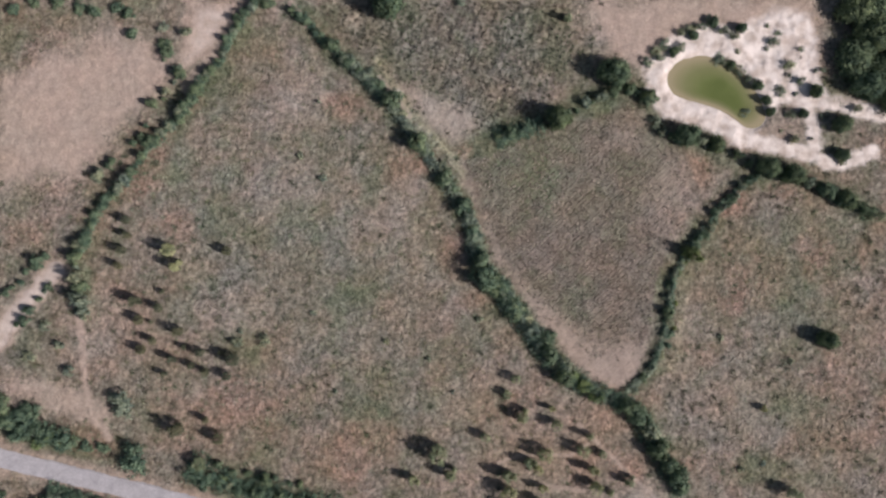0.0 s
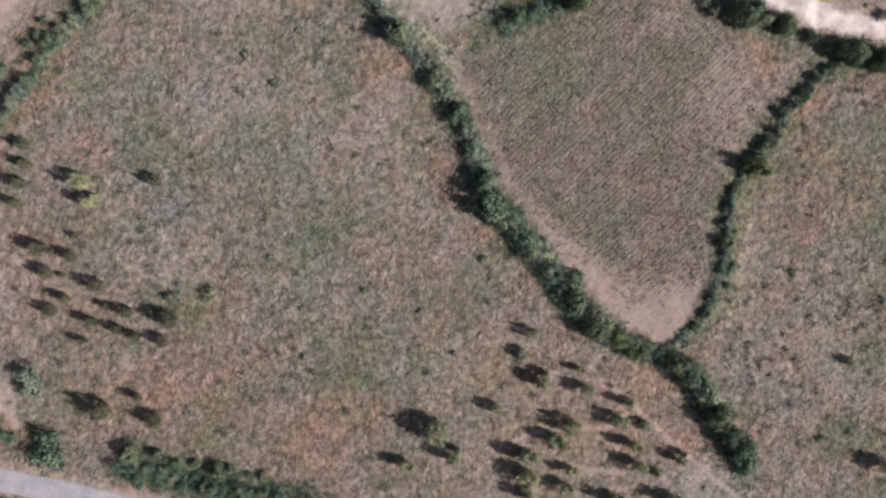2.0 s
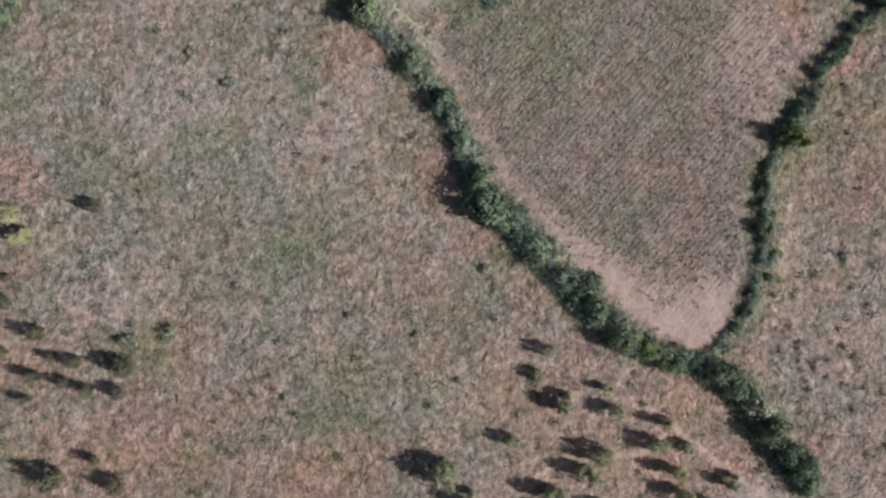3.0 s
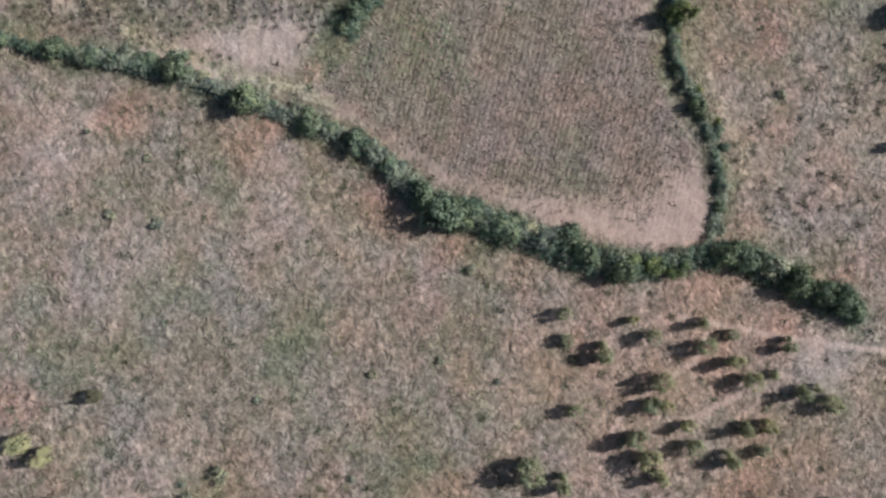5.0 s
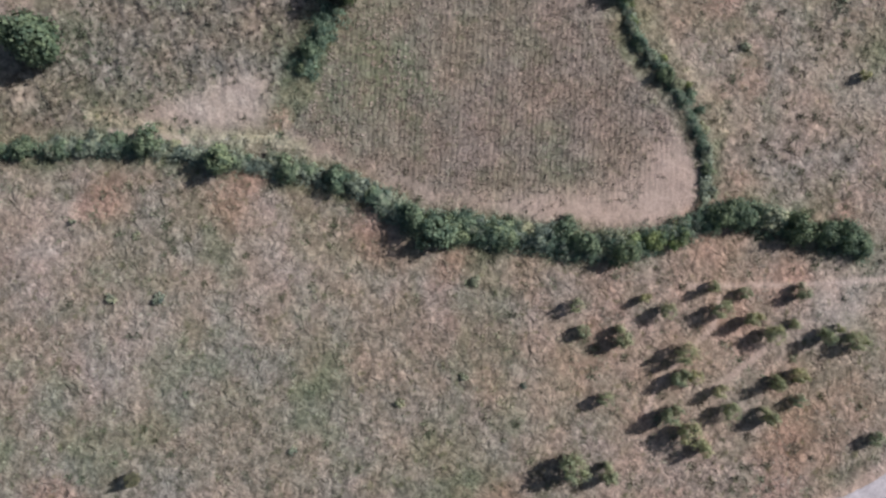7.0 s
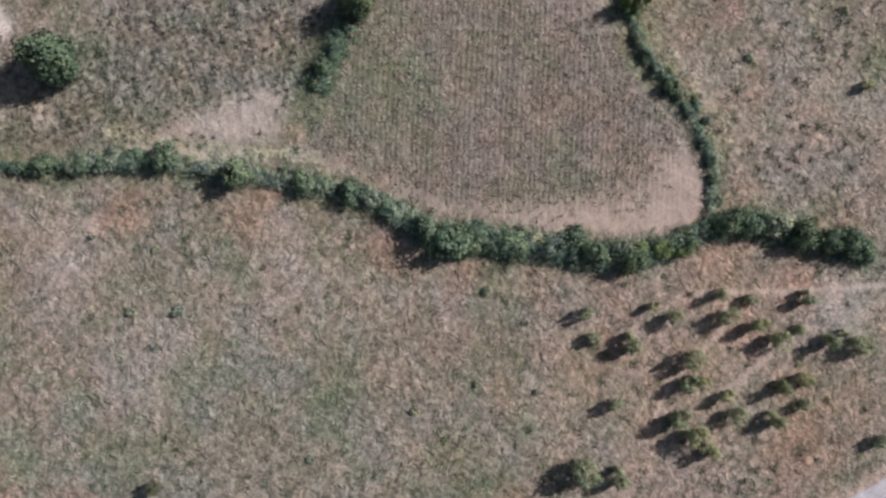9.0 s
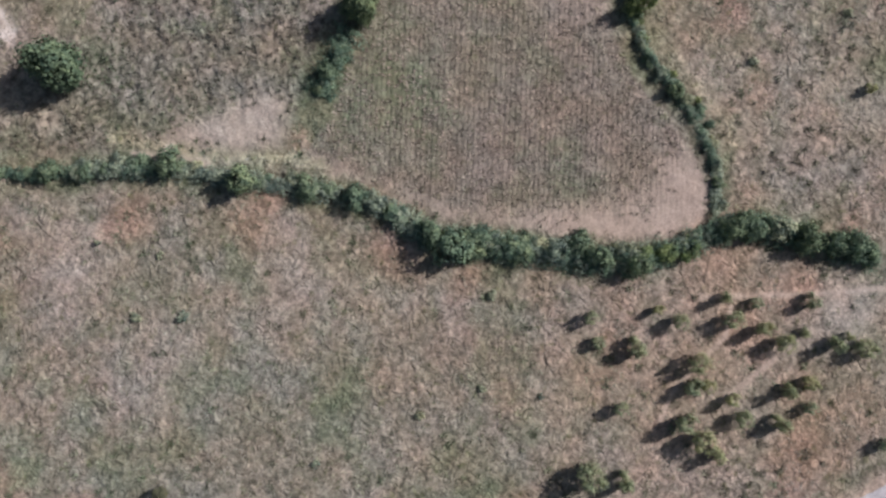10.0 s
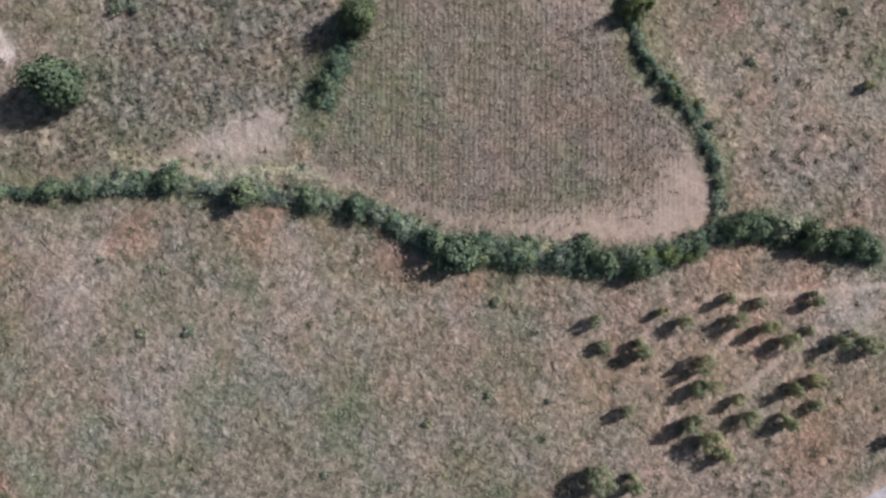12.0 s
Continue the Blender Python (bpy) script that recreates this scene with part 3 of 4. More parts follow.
    s["sand"] = s["sand"] * (1 - 0.45 * ease(fractal(x, y, 4.5, 58), 0.46, 0.62) * ease(x, 48, 54) * ease(y, 12.0, 15.0))
    s["sand"] = np.maximum(s["sand"], ease(-line_distance(TRACK_LINE, x, y) + fine, -1.9, -0.5) * 0.45)
    hedge = np.minimum.reduce([line_distance(h, x, y) for h in HEDGES])
    patch = fractal(x + 40, y, 13.0, 21)
    north = ease(area_depth(FIELD_NORTH, x, y) + wob, 0.0, 3.0)
    s["green"] = np.clip(north * 0.15 + ease(patch, 0.50, 0.75) * 0.28 + ease(fractal(x, y, 4.0, 24), 0.52, 0.68) * 0.42 + spots(GREEN_SPOTS, x, y, wob) * 0.9 + ease(-hedge + fine, -3.2, -1.0) * 0.7, 0, 1) * (1 - s["bare"]) * (1 - s["pink"])
    south = np.maximum(ease(-y, 22, 42), ease(np.abs(x), 32, 46))
    s["rust"] = np.clip(ease(fractal(x, y + 90, 6.0, 33), 0.45, 0.72) * (0.2 + 0.38 * south) + spots(RUST_SPOTS + RUST_SPOTS_EAST, x, y, wob), 0, 1) * (1 - s["crop"])
    s["hedge"] = hedge
    return s


def add_attributes(mesh, values):
    for name, v in values.items():
        mesh.attributes.new(name, "FLOAT", "POINT").data.foreach_set("value", np.ascontiguousarray(v, np.float32))


def ground_height(x, y):
    z = (fractal(x, y, 4.0, 51) - 0.5) * 0.22 + (fractal(x, y, 1.2, 52) - 0.5) * 0.22
    near = ease(-np.hypot(x, y), -160, -110)
    pond = ease(area_depth(POND, x, y), -1.6, 1.2)
    rills = (fractal(x, y, 2.2, 53) - 0.5) * 0.55 * ease(area_depth(SAND, x, y), -1.0, 1.5)
    clods = (fractal(x, y, 0.95, 57) - 0.5) * 0.7 * ease(area_depth(FIELD_NORTH, x, y) - 4.5 * ease(area_depth(BARE_CORNER, x, y), -4.0, 2.0), 0.0, 3.0)
    return (z + rills + clods) * near * (1 - pond) - pond * 0.9


def build_ground():
    def axis(lo, hi):
        far = np.array([8, 20, 45, 90, 180, 400, 900, 2000, 3500.0])
        return np.concatenate([lo - far[::-1], np.arange(lo, hi + 0.01, 0.3), hi + far])

    gx, gy = np.meshgrid(axis(-82, 82), axis(-82, 40))
    x, y = gx.ravel(), gy.ravel()
    verts = np.stack([x, y, ground_height(x, y)], 1)
    rows, cols = gx.shape
    k = (np.arange(rows - 1)[:, None] * cols + np.arange(cols - 1)[None]).ravel()
    faces = np.stack([k, k + 1, k + cols + 1, k + cols], 1)
    mesh = bpy.data.meshes.new("ground")
    mesh.from_pydata(verts, [], faces)
    s = soils(x, y)
    s.pop("hedge")
    add_attributes(mesh, s)
    mesh.materials.append(GROUND)
    mesh.polygons.foreach_set("use_smooth", [True] * len(mesh.polygons))
    return tagged(new("ground", mesh), "dry grazed farmland of brown earth and pale bare patches", "ground", kind="structure")


build_ground()


def build_road():
    line = thin(ROAD_LINE)
    d = np.diff(line, axis=0)
    steps = np.concatenate([[0], np.cumsum(np.hypot(d[:, 0], d[:, 1]))])
    at = np.arange(0, steps[-1], 1.0)
    px, py = np.interp(at, steps, line[:, 0]), np.interp(at, steps, line[:, 1])
    tx, ty = np.gradient(px), np.gradient(py)
    n = np.hypot(tx, ty)
    nx, ny = -ty / n, tx / n
    bm = bmesh.new()
    rings = []
    for i in range(len(at)):
        wl = 1.35 + 0.35 * (fractal(at[i], 5.0, 3.0, 61) - 0.5)
        wr = 1.35 + 0.35 * (fractal(at[i], 9.0, 3.0, 62) - 0.5)
        ring = []
        for off, z in ((-wr - 0.35, -0.12), (-wr, 0.11), (-wr * 0.4, 0.16), (wl * 0.4, 0.16), (wl, 0.11), (wl + 0.35, -0.12)):
            ring.append(bm.verts.new((px[i] + nx[i] * off, py[i] + ny[i] * off, z)))
        rings.append(ring)
    for a, b in zip(rings[:-1], rings[1:]):
        for k in range(5):
            bm.faces.new((a[k], b[k], b[k + 1], a[k + 1]))
    bmesh.ops.recalc_face_normals(bm, faces=bm.faces)
    mesh = bpy.data.meshes.new("road")
    bm.to_mesh(mesh)
    bm.free()
    mesh.materials.append(ROAD)
    return tagged(new("road", mesh), "narrow pale grey village road between dry fields", "road", kind="structure")


def build_pond():
    cx, cy = np.mean(POND, axis=0)
    shares = (1.12, 0.96, 0.86, 0.70, 0.40)
    verts = [(cx + (x - cx) * f, cy + (y - cy) * f, -0.36) for f in shares for x, y in POND] + [(cx, cy, -0.36)]
    n = len(POND)
    faces = [(r * n + k, r * n + (k + 1) % n, (r + 1) * n + (k + 1) % n, (r + 1) * n + k) for r in range(len(shares) - 1) for k in range(n)]
    last = (len(shares) - 1) * n
    faces += [(last + k, last + (k + 1) % n, len(verts) - 1) for k in range(n)]
    mesh = bpy.data.meshes.new("water")
    mesh.from_pydata(verts, [], faces)
    rim = np.array([v for v in (1.0, 0.9, 0.6, 0.25, 0.0) for _ in range(n)] + [0.0])
    west = ease(-np.array([v[0] for v in verts]), -39.5, -34.0) * 0.85
    west = np.maximum(west, ease(-np.array([v[1] for v in verts]), -11.0, -7.5) * ease(np.array([v[0] for v in verts]), 43.0, 47.0) * 0.5)
    add_attributes(mesh, {"shallow": np.maximum(rim, west)})
    mesh.materials.append(WATER)
    return tagged(new("water", mesh), "still algae-green pond water inside a pale sandy bank", "pond", kind="structure")


build_road()
build_pond()


# ---- shrubs and trees ----
def part(name, mesh, material, parent, label=""):
    mesh.materials.append(material)
    ob = new(name, mesh)
    ob.parent = parent
    return tagged(ob, label)


def limb(bm, a, b, ra, rb, sides=6):
    """A tapered branch from a to b."""
    a, b = Vector(a), Vector(b)
    turn = (b - a).to_track_quat("Z", "Y").to_matrix()
    rings = []
    for p, r in ((a, ra), (a.lerp(b, 0.5) + Vector((r_() * ra, r_() * ra, 0)), (ra + rb) / 2), (b, rb)):
        rings.append([bm.verts.new(p + turn @ Vector((r * math.cos(2 * math.pi * k / sides), r * math.sin(2 * math.pi * k / sides), 0))) for k in range(sides)])
    for lo, hi in zip(rings[:-1], rings[1:]):
        for k in range(sides):
            bm.faces.new((lo[k], lo[(k + 1) % sides], hi[(k + 1) % sides], hi[k]))
    bm.faces.new(rings[-1])


def r_():
    return random.uniform(-1, 1)


def leaf_mesh(name, gen, clumps, leaves, size, spread, toward, hubs=((0.0, 0.0, 0.35),)):
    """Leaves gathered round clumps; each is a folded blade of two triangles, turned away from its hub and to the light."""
    c = np.repeat(np.array(clumps), leaves, 0)
    p = c + gen.normal(0, 1, c.shape) * spread
    p[:, 2] = np.maximum(p[:, 2], 0.06)
    away = p - (np.repeat(np.array(hubs), leaves, 0) if len(hubs) > 1 else np.array(hubs))
    n = len(p)
    ln = size * gen.uniform(0.6, 1.4, n)
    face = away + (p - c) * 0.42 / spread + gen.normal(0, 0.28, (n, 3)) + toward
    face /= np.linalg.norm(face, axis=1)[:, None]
    ahead = np.cross(face, gen.normal(0, 1, (n, 3)))
    ahead /= np.linalg.norm(ahead, axis=1)[:, None]
    side = np.cross(face, ahead)
    w = (0.30 * ln)[:, None]
    verts = np.stack([p, p + ahead * (ln * 0.5)[:, None] + side * w + face * w * 0.3, p + ahead * ln[:, None], p + ahead * (ln * 0.5)[:, None] - side * w], 1).reshape(-1, 3)
    k = np.arange(n)[:, None] * 4
    faces = np.concatenate([k + [0, 1, 2], k + [0, 2, 3]])
    mesh = bpy.data.meshes.new(name)
    mesh.from_pydata(verts, [], faces)
    return mesh


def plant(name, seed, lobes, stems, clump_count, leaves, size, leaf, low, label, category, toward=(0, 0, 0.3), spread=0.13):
    """A shrub or tree one unit high and wide at the origin: tapered stems with limbs, and a ragged crown of leaf clumps gathered in lobes of uneven height."""
    random.seed(seed)
    gen = np.random.default_rng(seed)
    root = new(name)
    bm = bmesh.new()
    heads = [(0.0, 0.0, 0.55 if lobes > 1 else 0.9, 1.0)]
    for k in range(lobes - 1):
        a, far = 2 * math.pi * (k + gen.uniform(-0.35, 0.35)) / (lobes - 1), gen.uniform(0.35, 0.75)
        heads.append((far * math.cos(a), far * math.sin(a), gen.uniform(0.26, 0.48), gen.uniform(0.45, 0.95)))
    share = np.array([h[2] ** 2 for h in heads])
    clumps = []
    for i in range(clump_count):
        cx, cy, rad, top = heads[gen.choice(len(heads), p=share / share.sum())]
        a, u, r = gen.uniform(0, 2 * np.pi), gen.uniform(-0.8, 1), gen.uniform(0.3, 1.0) ** 0.5
        wide = rad * r * math.sqrt(max(0.05, 1 - u * u * 0.85))
        middle = low + (top - low) * 0.5
        clumps.append((cx + wide * math.cos(a), cy + wide * math.sin(a), middle + (top - middle) * u * r))
    for s in range(stems):
        a = 2 * math.pi * (s + random.random() * 0.6) / stems
        lean = 0.25 if stems > 1 else 0.08
        foot = (0.08 * stems * math.cos(a) * (stems > 1), 0.08 * stems * math.sin(a) * (stems > 1), -0.15)
        fork = (lean * math.cos(a), lean * math.sin(a), 0.42)
        thick = 0.037
        limb(bm, foot, fork, thick, thick * 0.6)
        for c in clumps[s::stems * 3]:
            limb(bm, fork, c, thick * 0.5, thick * 0.12, 4)
    mesh = bpy.data.meshes.new("trunk")
    bm.to_mesh(mesh)
    bm.free()
    part("trunk", mesh, BARK, root)
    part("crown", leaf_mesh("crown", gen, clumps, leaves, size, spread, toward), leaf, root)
    return tagged(root, label, category)


def undergrowth(name, lines, material, label, seed):
    """Low tangled growth along hedge lines, each given with its half width, height and clumps to the metre."""
    gen = np.random.default_rng(seed)
    clumps, hubs = [], []
    for line, wide, tall, dense in lines:
        pts = thin(line)
        d = np.diff(pts, axis=0)
        long = np.hypot(d[:, 0], d[:, 1])
        at = np.concatenate([[0], np.cumsum(long)])
        s = gen.uniform(0, at[-1], int(at[-1] * dense))
        k = np.clip(np.searchsorted(at, s, side="right") - 1, 0, len(d) - 1)
        mid = pts[k] + d[k] * ((s - at[k]) / long[k])[:, None]
        normal = np.stack([-d[k][:, 1], d[k][:, 0]], 1) / long[k][:, None]
        lump = fractal(mid[:, 0], mid[:, 1], 2.6, seed)
        width = wide * (0.55 + 0.9 * lump)
        off = np.clip(gen.normal(0, 0.45, len(s)), -0.95, 0.95)
        xy = mid + normal * (off * width)[:, None]
        top = tall * np.clip(2.2 * fractal(xy[:, 0], xy[:, 1], 1.5, seed + 3) - 0.35, 0.15, 1.3) * np.sqrt(1 - off * off)
        z = ground_height(xy[:, 0], xy[:, 1])
        clumps.append(np.stack([xy[:, 0], xy[:, 1], z + top * gen.uniform(0.35, 1.0, len(s))], 1))
        hubs.append(np.stack([mid[:, 0], mid[:, 1], z - 0.5], 1))
    mesh = leaf_mesh(name, gen, np.concatenate(clumps), 24, 0.2, 0.2, (0, 0, 0.4), np.concatenate(hubs))
    mesh.materials.append(material)
    return tagged(new(name, mesh), label, "undergrowth", kind="stuff")


def spot(x, y, h, r, turn):
    """Where a plant stands, h metres high and r metres in half width."""
    z = float(ground_height(np.array([x]), np.array([y]))[0])
    return Matrix.Translation((x, y, z)) @ Matrix.Rotation(turn, 4, "Z") @ Matrix.Diagonal((r, r, h, 1))


class Kind:
    """Models of one kind of plant. The first plants put down are the models themselves."""

    def __init__(self, models, group, swing=3.14):
        self.models, self.used, self.group, self.count, self.swing = models, set(), group, 0, swing

    def put(self, x, y, h, r, label="", group=""):
        k = self.count % len(self.models)
        self.count += 1
        m = spot(x, y, h, r, random.uniform(-self.swing, self.swing))
        ob = self.models[k]
        if k in self.used:
            ob = copy_thing(ob, m)
            ob.matrix_basis = m
        else:
            self.used.add(k)
            ob.matrix_basis = m
        return tagged(ob, label, group=group or self.group)


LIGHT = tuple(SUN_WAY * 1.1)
HEDGE = Kind([plant("hedge_shrub", 100 + i, 4 + i % 3, 3, 40, 46, 0.14, HEDGE_LEAF, 0.08, "dense dark green shrub in a field hedge", "shrub") for i in range(6)], "field hedge shrubs")
GREY = Kind([plant("hedge_shrub", 120 + i, 4 + i % 2, 3, 34, 42, 0.14, GREY_LEAF, 0.08, "grey-green shrub in a field hedge", "shrub") for i in range(4)], "field hedge shrubs")
LIME = Kind([plant("hedge_shrub", 130 + i, 5, 3, 36, 42, 0.14, LIME_LEAF, 0.08, "yellow-green leafy shrub in a field hedge", "shrub") for i in range(2)], "field hedge shrubs")
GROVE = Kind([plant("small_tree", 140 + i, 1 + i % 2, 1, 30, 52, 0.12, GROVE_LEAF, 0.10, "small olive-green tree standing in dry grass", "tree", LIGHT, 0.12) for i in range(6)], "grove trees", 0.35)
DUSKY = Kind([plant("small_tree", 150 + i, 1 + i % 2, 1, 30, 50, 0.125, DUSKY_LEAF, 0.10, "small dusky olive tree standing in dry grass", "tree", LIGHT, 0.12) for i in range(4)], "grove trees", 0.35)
SCRUB = Kind([plant("scrub_bush", 190 + i, 4 + i % 2, 3, 36, 44, 0.14, HEDGE_LEAF, 0.08, "dark green scrub bush at the field's edge", "bush") for i in range(4)], "scrub bushes")
BIG = Kind([plant("tree", 160 + i, 6, 1, 130, 62, 0.115, WOOD_LEAF, 0.12, "broad dark green tree", "tree") for i in range(3)], "large trees")
BUSH = Kind([plant("bush", 180 + i, 3 + i, 4, 24, 44, 0.14, GREY_LEAF, 0.05, "low grey-green bush in the dry field", "bush") for i in range(3)], "field bushes")

random.seed(11)


def along(line, step):
    pts = thin(line)
    d = np.diff(pts, axis=0)
    at = np.concatenate([[0], np.cumsum(np.hypot(d[:, 0], d[:, 1]))])
    s = 0.3
    while s < at[-1]:
        k = min(int(np.searchsorted(at, s, side="right")) - 1, len(d) - 1)
        f = (s - at[k]) / (at[k + 1] - at[k])
        tx, ty = d[k] / (at[k + 1] - at[k])
        yield pts[k][0] + d[k][0] * f, pts[k][1] + d[k][1] * f, -ty, tx, s
        s += step * random.uniform(0.55, 1.5)


def hedge(line, step, wide, tall, grey=0.25, gap=0.0, green=None):
    for x, y, nx, ny, s in along(line, step):
        if random.random() < gap:
            continue
        off = random.gauss(0, wide * 0.35)
        size = random.choice((0.55, 0.7, 0.85, 1.0, 1.15, 1.35))
        kind = GREY if random.random() < grey else green or HEDGE
        kind.put(x + nx * off, y + ny * off, tall * size * random.uniform(0.85, 1.15), wide * size)


undergrowth("hedge_undergrowth", [(LINE_MAIN[2:10], 1.25, 0.95, 16), (LINE_EAST[:7], 0.6, 0.5, 6), (LINE_MAIN[8:16], 1.9, 1.3, 16)], GREY_LEAF, "low grey-green tangle of growth along the field hedges", 301)
undergrowth("roadside_thicket", [(ROAD_THICKET, 3.0, 1.6, 26), (ROAD_THICKET_SOUTH, 1.6, 1.7, 18), (SCRUB_WEST[:3], 2.2, 1.2, 16)], HEDGE_LEAF, "leafy green thicket along both sides of the road", 305)
undergrowth("hedge_thicket", [(LINE_MAIN[8:], 1.8, 1.7, 16), (NORTH_BAND, 1.9, 1.1, 24), (LINE_MAIN[:5], 0.9, 1.1, 9), (LINE_EAST[1:], 0.55, 0.9, 6), (LINE_WEST[:11], 0.8, 1.2, 9)], HEDGE_LEAF, "dark green thicket along the field hedges", 303)
hedge(LINE_MAIN[:4], 1.3, 0.85, 1.35, 0.35, 0.05)
hedge(LINE_MAIN[8:16], 1.8, 0.8, 1.4, 0.5, 0.05)
hedge(LINE_MAIN[15:], 1.5, 0.95, 1.7, 0.35, 0.05)
hedge([(x + 0.4, y) for x, y in LINE_EAST[5:]], 1.2, 0.75, 1.2, 0.5, 0.05)
hedge(NORTH_BAND, 1.3, 0.9, 1.1, 0.35, 0.1)
hedge(LINE_NORTH[3:], 1.2, 1.0, 1.5, 0.35, 0.1)
hedge(LINE_WEST[:11], 1.25, 0.95, 1.8, 0.3, 0.05)
hedge(LINE_WEST_OUTER, 1.35, 0.8, 1.4, 0.4, 0.12)
hedge(LINE_TRACK, 1.2, 0.9, 1.6, 0.0, 0.1, SCRUB)
hedge(LINE_TRACK_SOUTH, 1.2, 0.75, 1.2, 0.0, 0.15, SCRUB)
hedge(LINE_WEST[10:], 1.2, 1.3, 2.8, 0.6)
hedge(LINE_BANK, 1.8, 1.1, 1.9, 0.35, 0.3, SCRUB)
hedge(LINE_ROADSIDE_WEST, 1.3, 1.0, 0.9, 0.3, 0.2, SCRUB)
hedge([(x, y - 1.6) for x, y in LINE_ROADSIDE_SOUTH], 1.5, 0.9, 1.3, 0.2, 0.2, SCRUB)
hedge(LINE_ROADSIDE, 1.2, 1.1, 1.5, 0.2, 0.0, SCRUB)
hedge([(x + 1.5, y + 2.2) for x, y in LINE_ROADSIDE[:6]], 1.8, 1.0, 1.4, 0.2, 0.0, SCRUB)
for x, y, h in MAIN_TALL:
    HEDGE.put(x, y, h, h * 0.62, "tall dark green shrub rising above the field hedge")
for x, y in SCRUB_WEST:
    SCRUB.put(x, y, random.uniform(1.3, 2.2), random.uniform(1.2, 2.1), "leafy green scrub bush beside the dry field")
for x, y, r in ((-59.3, -50.6, 1.5), (-57.4, -51.6, 1.2), (-61.4, -52.0, 1.3), (-31.5, -55.4, 1.4), (-20.6, -58.6, 1.3)):
    LIME.put(x, y, r * 0.9, r, "low yellow-green bush beside the road", "scrub bushes")
for x, y in SCRUB_NORTHWEST:
    SCRUB.put(x, y, random.uniform(1.0, 1.8), random.uniform(0.9, 1.5), "dark scrub bush beside the pale bare field")
GREY.put(-48.6, -44.6, 2.0, 2.7, "wide grey half-bare bush beside a footpath", "scrub bushes")
SCRUB.put(-45.9, -53.6, 2.6, 2.7, "broad dark green bush beside the road")
for rows in (MAIN_SHRUBS, EAST_SHRUBS):
    for x, y, r in rows:
        (GREY if random.random() < 0.45 else HEDGE).put(x, y, r * (random.uniform(1.2, 1.6) if r > 1.2 else random.uniform(0.75, 1.05)), r * (1.28 if rows is MAIN_SHRUBS else 0.98))
for x, y, r in MAIN_LIME:
    LIME.put(x, y, r * 1.35, r)
LIME.put(40.1, -13.2, 4.0, 1.5, "tall yellow-green shrub rising above the field hedge")

for x, y, h in GROVE_WEST:
    (GROVE if h == 2.6 and y > -25 else DUSKY).put(x, y, h * 1.35, h * random.uniform(0.42, 0.5))
for rows in (GROVE_EAST, GROVE_EAST_EDGE, GROVE_SOUTH):
    for x, y, h in rows:
        GROVE.put(x, y, h * 1.22, h * random.uniform(0.46, 0.56))
for x, y, h in SINGLE_TREES:
    GROVE.put(x, y, h * 1.15, h * 0.5, "solitary bushy tree in open dry grassland", "solitary trees")
for x, y, h in POND_TREES:
    BIG.put(x, y, h, h * 0.6, "dark green tree on the sandy pond bank", "pond trees")
for x, y, h, r in BROAD_TREES:
    BIG.put(x, y, h, r, "broad dense dark tree throwing a deep shadow", "broad trees")
for x, y in WOOD:
    BIG.put(x + 3.6, y, random.uniform(3.0, 4.2), random.uniform(2.8, 3.6), "tall dark green tree at the wood's edge", "wood trees")
for x, y in BANK_BUSHES:
    BUSH.put(x, y, random.uniform(0.8, 1.5), random.uniform(0.7, 1.3), "scrubby dark bush on the pale sandy bank", "bank bushes")
random.seed(23)
for k in range(46):
    x, y = random.uniform(31, 66), random.uniform(4, 25)
    if y > 19.5 or x > 52:
        BUSH.put(x, y, random.uniform(0.3, 0.7), random.uniform(0.3, 0.75), "small dry scrub tuft on the pale sandy bank", "bank bushes")
for x, y in BUSHES_WEST + BUSHES_SOUTH:
    BUSH.put(x, y, random.uniform(1.0, 1.7), random.uniform(0.9, 1.5))
for x, y in BUSHES_EAST:
    BUSH.put(x, y, random.uniform(0.4, 0.7), random.uniform(0.4, 0.8), "small green bush in the dry grass")


# ---- grass and stubble ----
def blades(name, px, py, count, length, width, rise, green, ash, material, label, category, gen, spread=0.10):
    """Stems in tufts: each is one narrow leaning triangle."""
    n = len(px) * count
    x, y = np.repeat(px, count) + gen.normal(0, spread, n), np.repeat(py, count) + gen.normal(0, spread, n)
    ln = np.repeat(length, count) * gen.uniform(0.6, 1.3, n)
    yaw, tilt = gen.uniform(0, 2 * np.pi, n), np.radians(gen.uniform(rise - 25, rise + 25, n))
    z = ground_height(x, y) - 0.03
    w = width * gen.uniform(0.6, 1.5, n)
    sx, sy = -np.sin(yaw) * w, np.cos(yaw) * w
    tip = np.stack([x + np.cos(yaw) * np.cos(tilt) * ln, y + np.sin(yaw) * np.cos(tilt) * ln, z + np.sin(tilt) * ln], 1)
    verts = np.stack([np.stack([x + sx, y + sy, z], 1), np.stack([x - sx, y - sy, z], 1), tip], 1).reshape(-1, 3)
    mesh = bpy.data.meshes.new(name)
    mesh.from_pydata(verts, [], np.arange(n * 3).reshape(-1, 3))
    add_attributes(mesh, {"green": np.repeat(np.repeat(green, count), 3), "ash": np.repeat(np.repeat(ash, count), 3), "tone": np.repeat(np.repeat(np.clip(0.5 + 2.2 * (fractal(px, py, 1.2, 91) - 0.5) + gen.uniform(-0.15, 0.15, len(px)), 0, 1), count), 3)})
    mesh.materials.append(material)
    return tagged(new(name, mesh), label, category, kind="stuff")


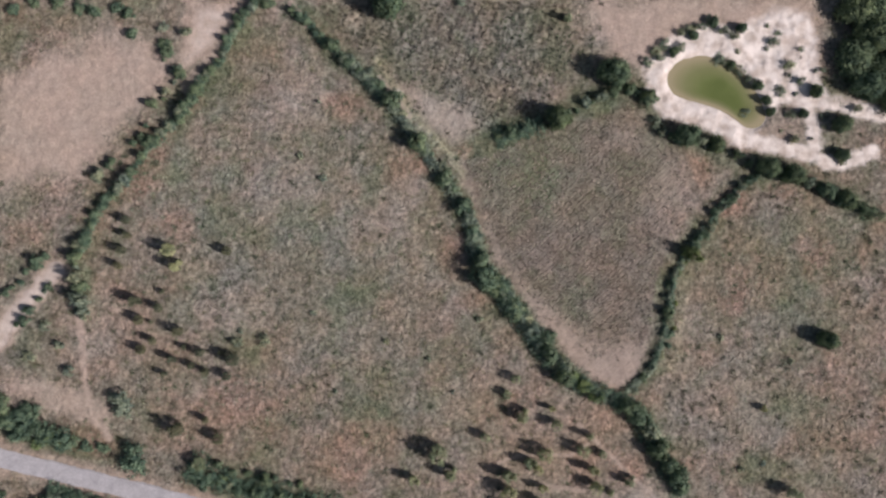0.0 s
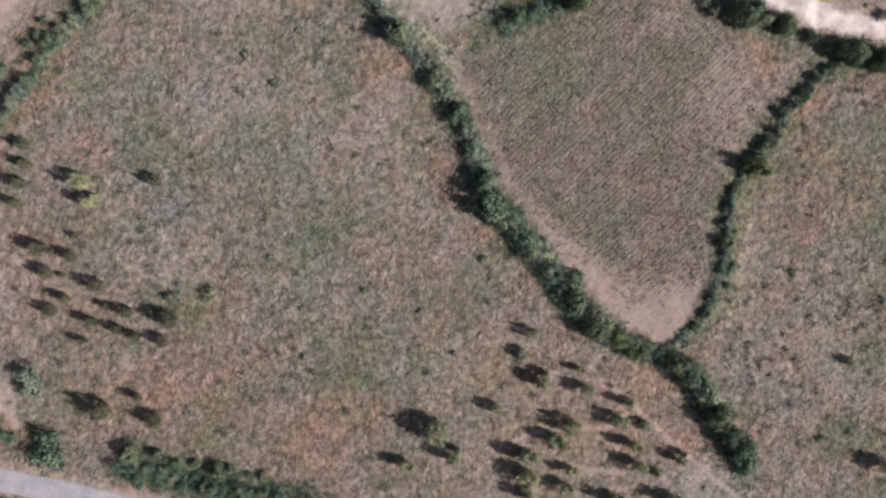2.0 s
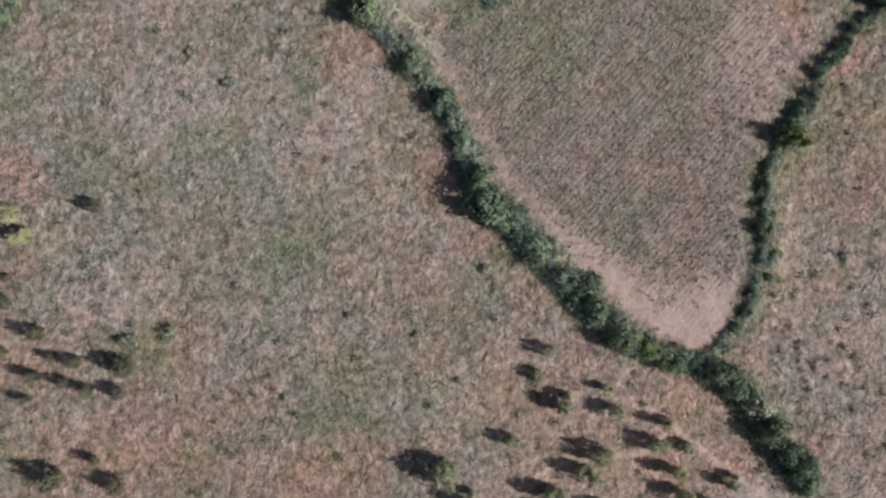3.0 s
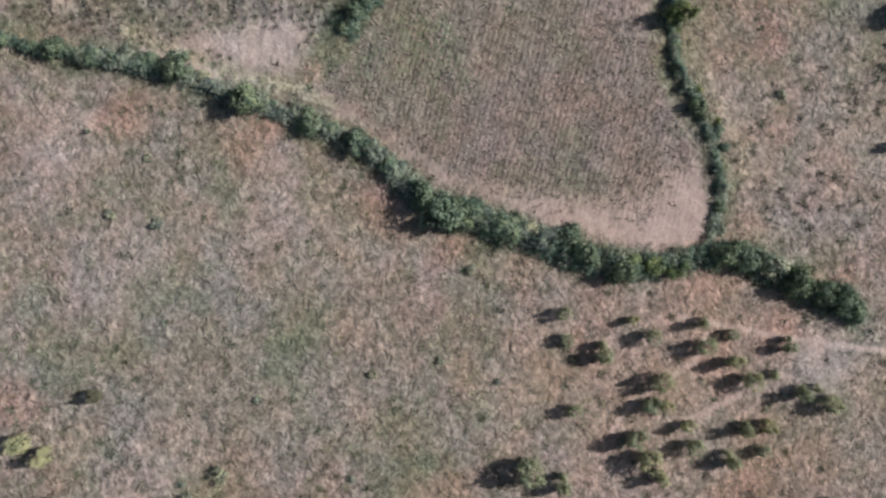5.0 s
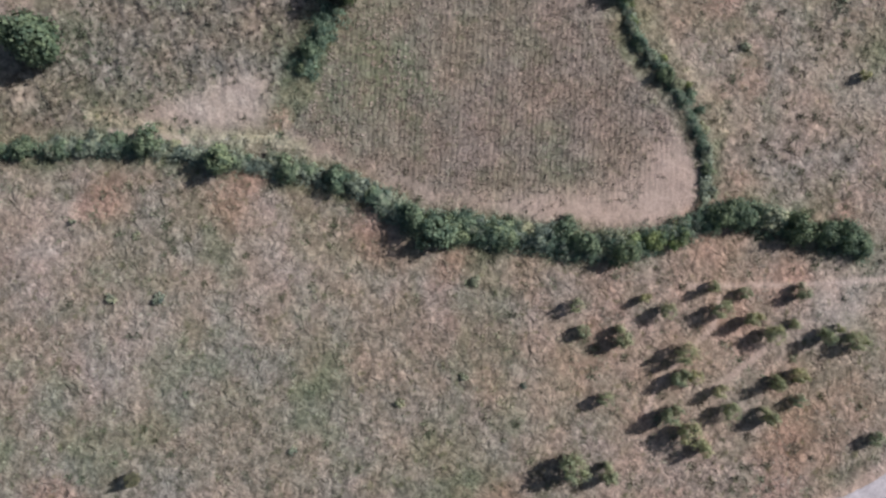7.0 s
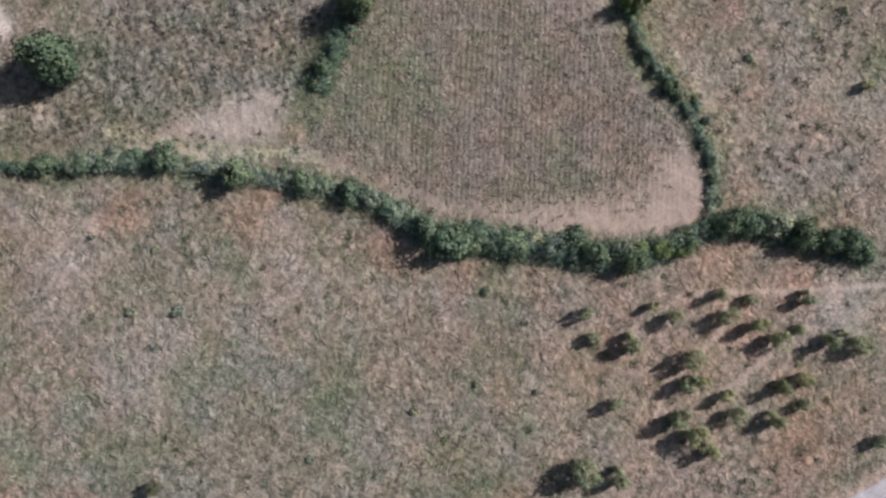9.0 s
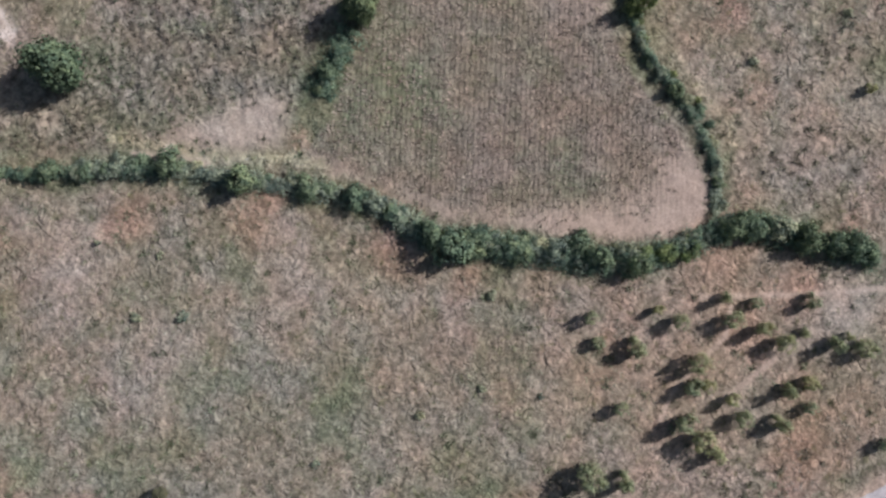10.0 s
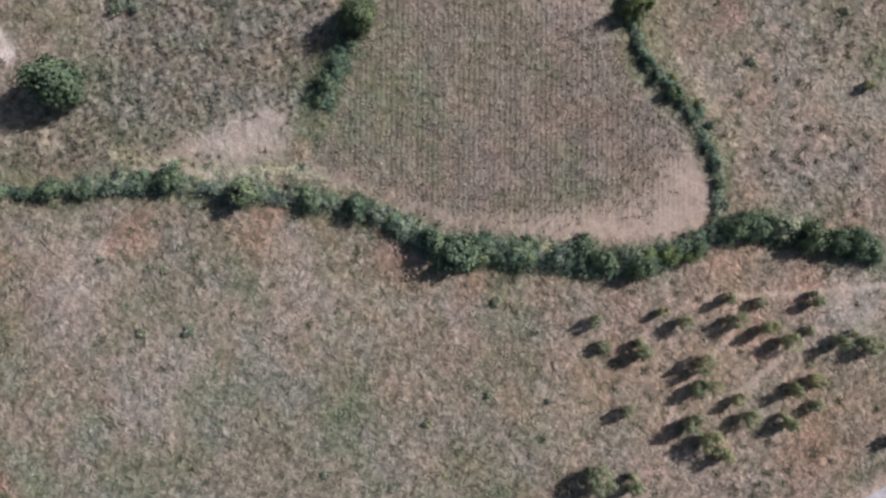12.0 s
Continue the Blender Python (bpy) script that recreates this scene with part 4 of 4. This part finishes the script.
def growth(x, y, s):
    """The share of ground that grass and weeds can hold."""
    free = np.clip(1 - 1.25 * s["bare"], 0, 1) * (1 - 0.8 * s["pink"]) * (1 - s["sand"]) * np.clip(1 - 1.25 * s["crop"], 0, 1) * (1 - 0.45 * s["rust"])
    return free * (line_distance(ROAD_LINE, x, y) > 1.8) * (area_depth(POND, x, y) < -1.0)


def build_grass():
    gen = np.random.default_rng(5)
    n = 100000
    x, y = gen.uniform(-79, 79, n), gen.uniform(-78, 36, n)
    s = soils(x, y)
    keep = gen.uniform(0, 1, n) < ease(fractal(x, y, 1.0, 71), 0.34, 0.62) * growth(x, y, s)
    x, y, g, a = x[keep], y[keep], s["green"][keep], s["ash"][keep]
    g = np.clip(g * 1.1 + (gen.uniform(0, 1, len(x)) < 0.10) * 0.5, 0, 1)
    blades("dry_grass", x, y, 6, gen.uniform(0.14, 0.30, len(x)), 0.075, 12, g, a, GRASS, "dry brown grass over the fields", "grass", gen)
    n = 4200
    x, y = gen.uniform(-79, 79, n), gen.uniform(-78, 36, n)
    s = soils(x, y)
    keep = gen.uniform(0, 1, n) < (0.15 + 0.85 * ease(fractal(x, y + 30, 7.0, 77), 0.42, 0.66)) * growth(x, y, s)
    x, y, g, a = x[keep], y[keep], s["green"][keep], s["ash"][keep]
    blades("dark_tussocks", x, y, 34, gen.uniform(0.22, 0.48, len(x)), 0.075, 34, np.clip(g + gen.uniform(0, 0.7, len(x)), 0, 1), a, LOOSE_CROP, "dark withered tussocks scattered over the grass", "weeds", gen, 0.2)
    n = 34000
    x, y = gen.uniform(-79, 79, n), gen.uniform(-78, 36, n)
    s = soils(x, y)
    keep = gen.uniform(0, 1, n) < (0.2 + 0.8 * ease(fractal(x + 7, y, 2.0, 75), 0.44, 0.62)) * growth(x, y, s)
    x, y, g, a = x[keep], y[keep], s["green"][keep], s["ash"][keep]
    g = np.clip(g * 1.1 + (gen.uniform(0, 1, len(x)) < 0.25) * gen.uniform(0.3, 0.8, len(x)), 0, 1)
    blades("field_weeds", x, y, 16, gen.uniform(0.16, 0.32, len(x)), 0.095, 18, g, a, WEED, "withered brown and olive tussocks in the grass", "weeds", gen, 0.17)


def build_crop(area, name, turn, row, step, tall, lean, green_low, label, material, count=6, spread=0.09, full=0.15):
    gen = np.random.default_rng(int(turn))
    poly = area
    c, s_ = math.cos(radians(turn)), math.sin(radians(turn))
    u, v = np.meshgrid(np.arange(-60, 60, step), np.arange(-60, 60, row))
    u, v = u.ravel() + gen.normal(0, step * 0.15, u.size), v.ravel() + gen.normal(0, row * 0.09, v.size)
    x, y = u * c - v * s_ + 10, u * s_ + v * c - 5
    depth = area_depth(poly, x, y)
    so = soils(x, y)
    keep = (depth > 0.3) & (gen.uniform(0, 1, len(x)) < np.clip(1 - 1.1 * so["pink"], 0, 1) * np.clip(1 - 1.6 * so["bare"], 0, 1) * np.clip(full + 1.3 * (1 - full) * fractal(x, y, 2.4, 81), 0, 1))
    x, y, ash = x[keep], y[keep], so["ash"][keep]
    green = np.clip(ease(fractal(x, y, 9.0, 83), green_low, green_low + 0.3) * 0.8 + (gen.uniform(0, 1, len(x)) < 0.15) * 0.4, 0, 1)
    blades(name, x, y, count, tall * gen.uniform(0.7, 1.3, len(x)), 0.06, lean, green, ash, material, label, "crop", gen, spread)


build_grass()
build_crop(FIELD_TRI, "crop_stubble", 47, 0.66, 0.58, 0.38, 36, 0.54, "withered grey-brown crop plants standing in rows", CROP, 11, 0.10, 0.45)
build_crop(FIELD_NORTH, "crop_plants", 75, 0.95, 0.82, 0.36, 44, 0.45, "withered crop plants in loose rows", CLOD_CROP, 18, 0.14, 0.85)
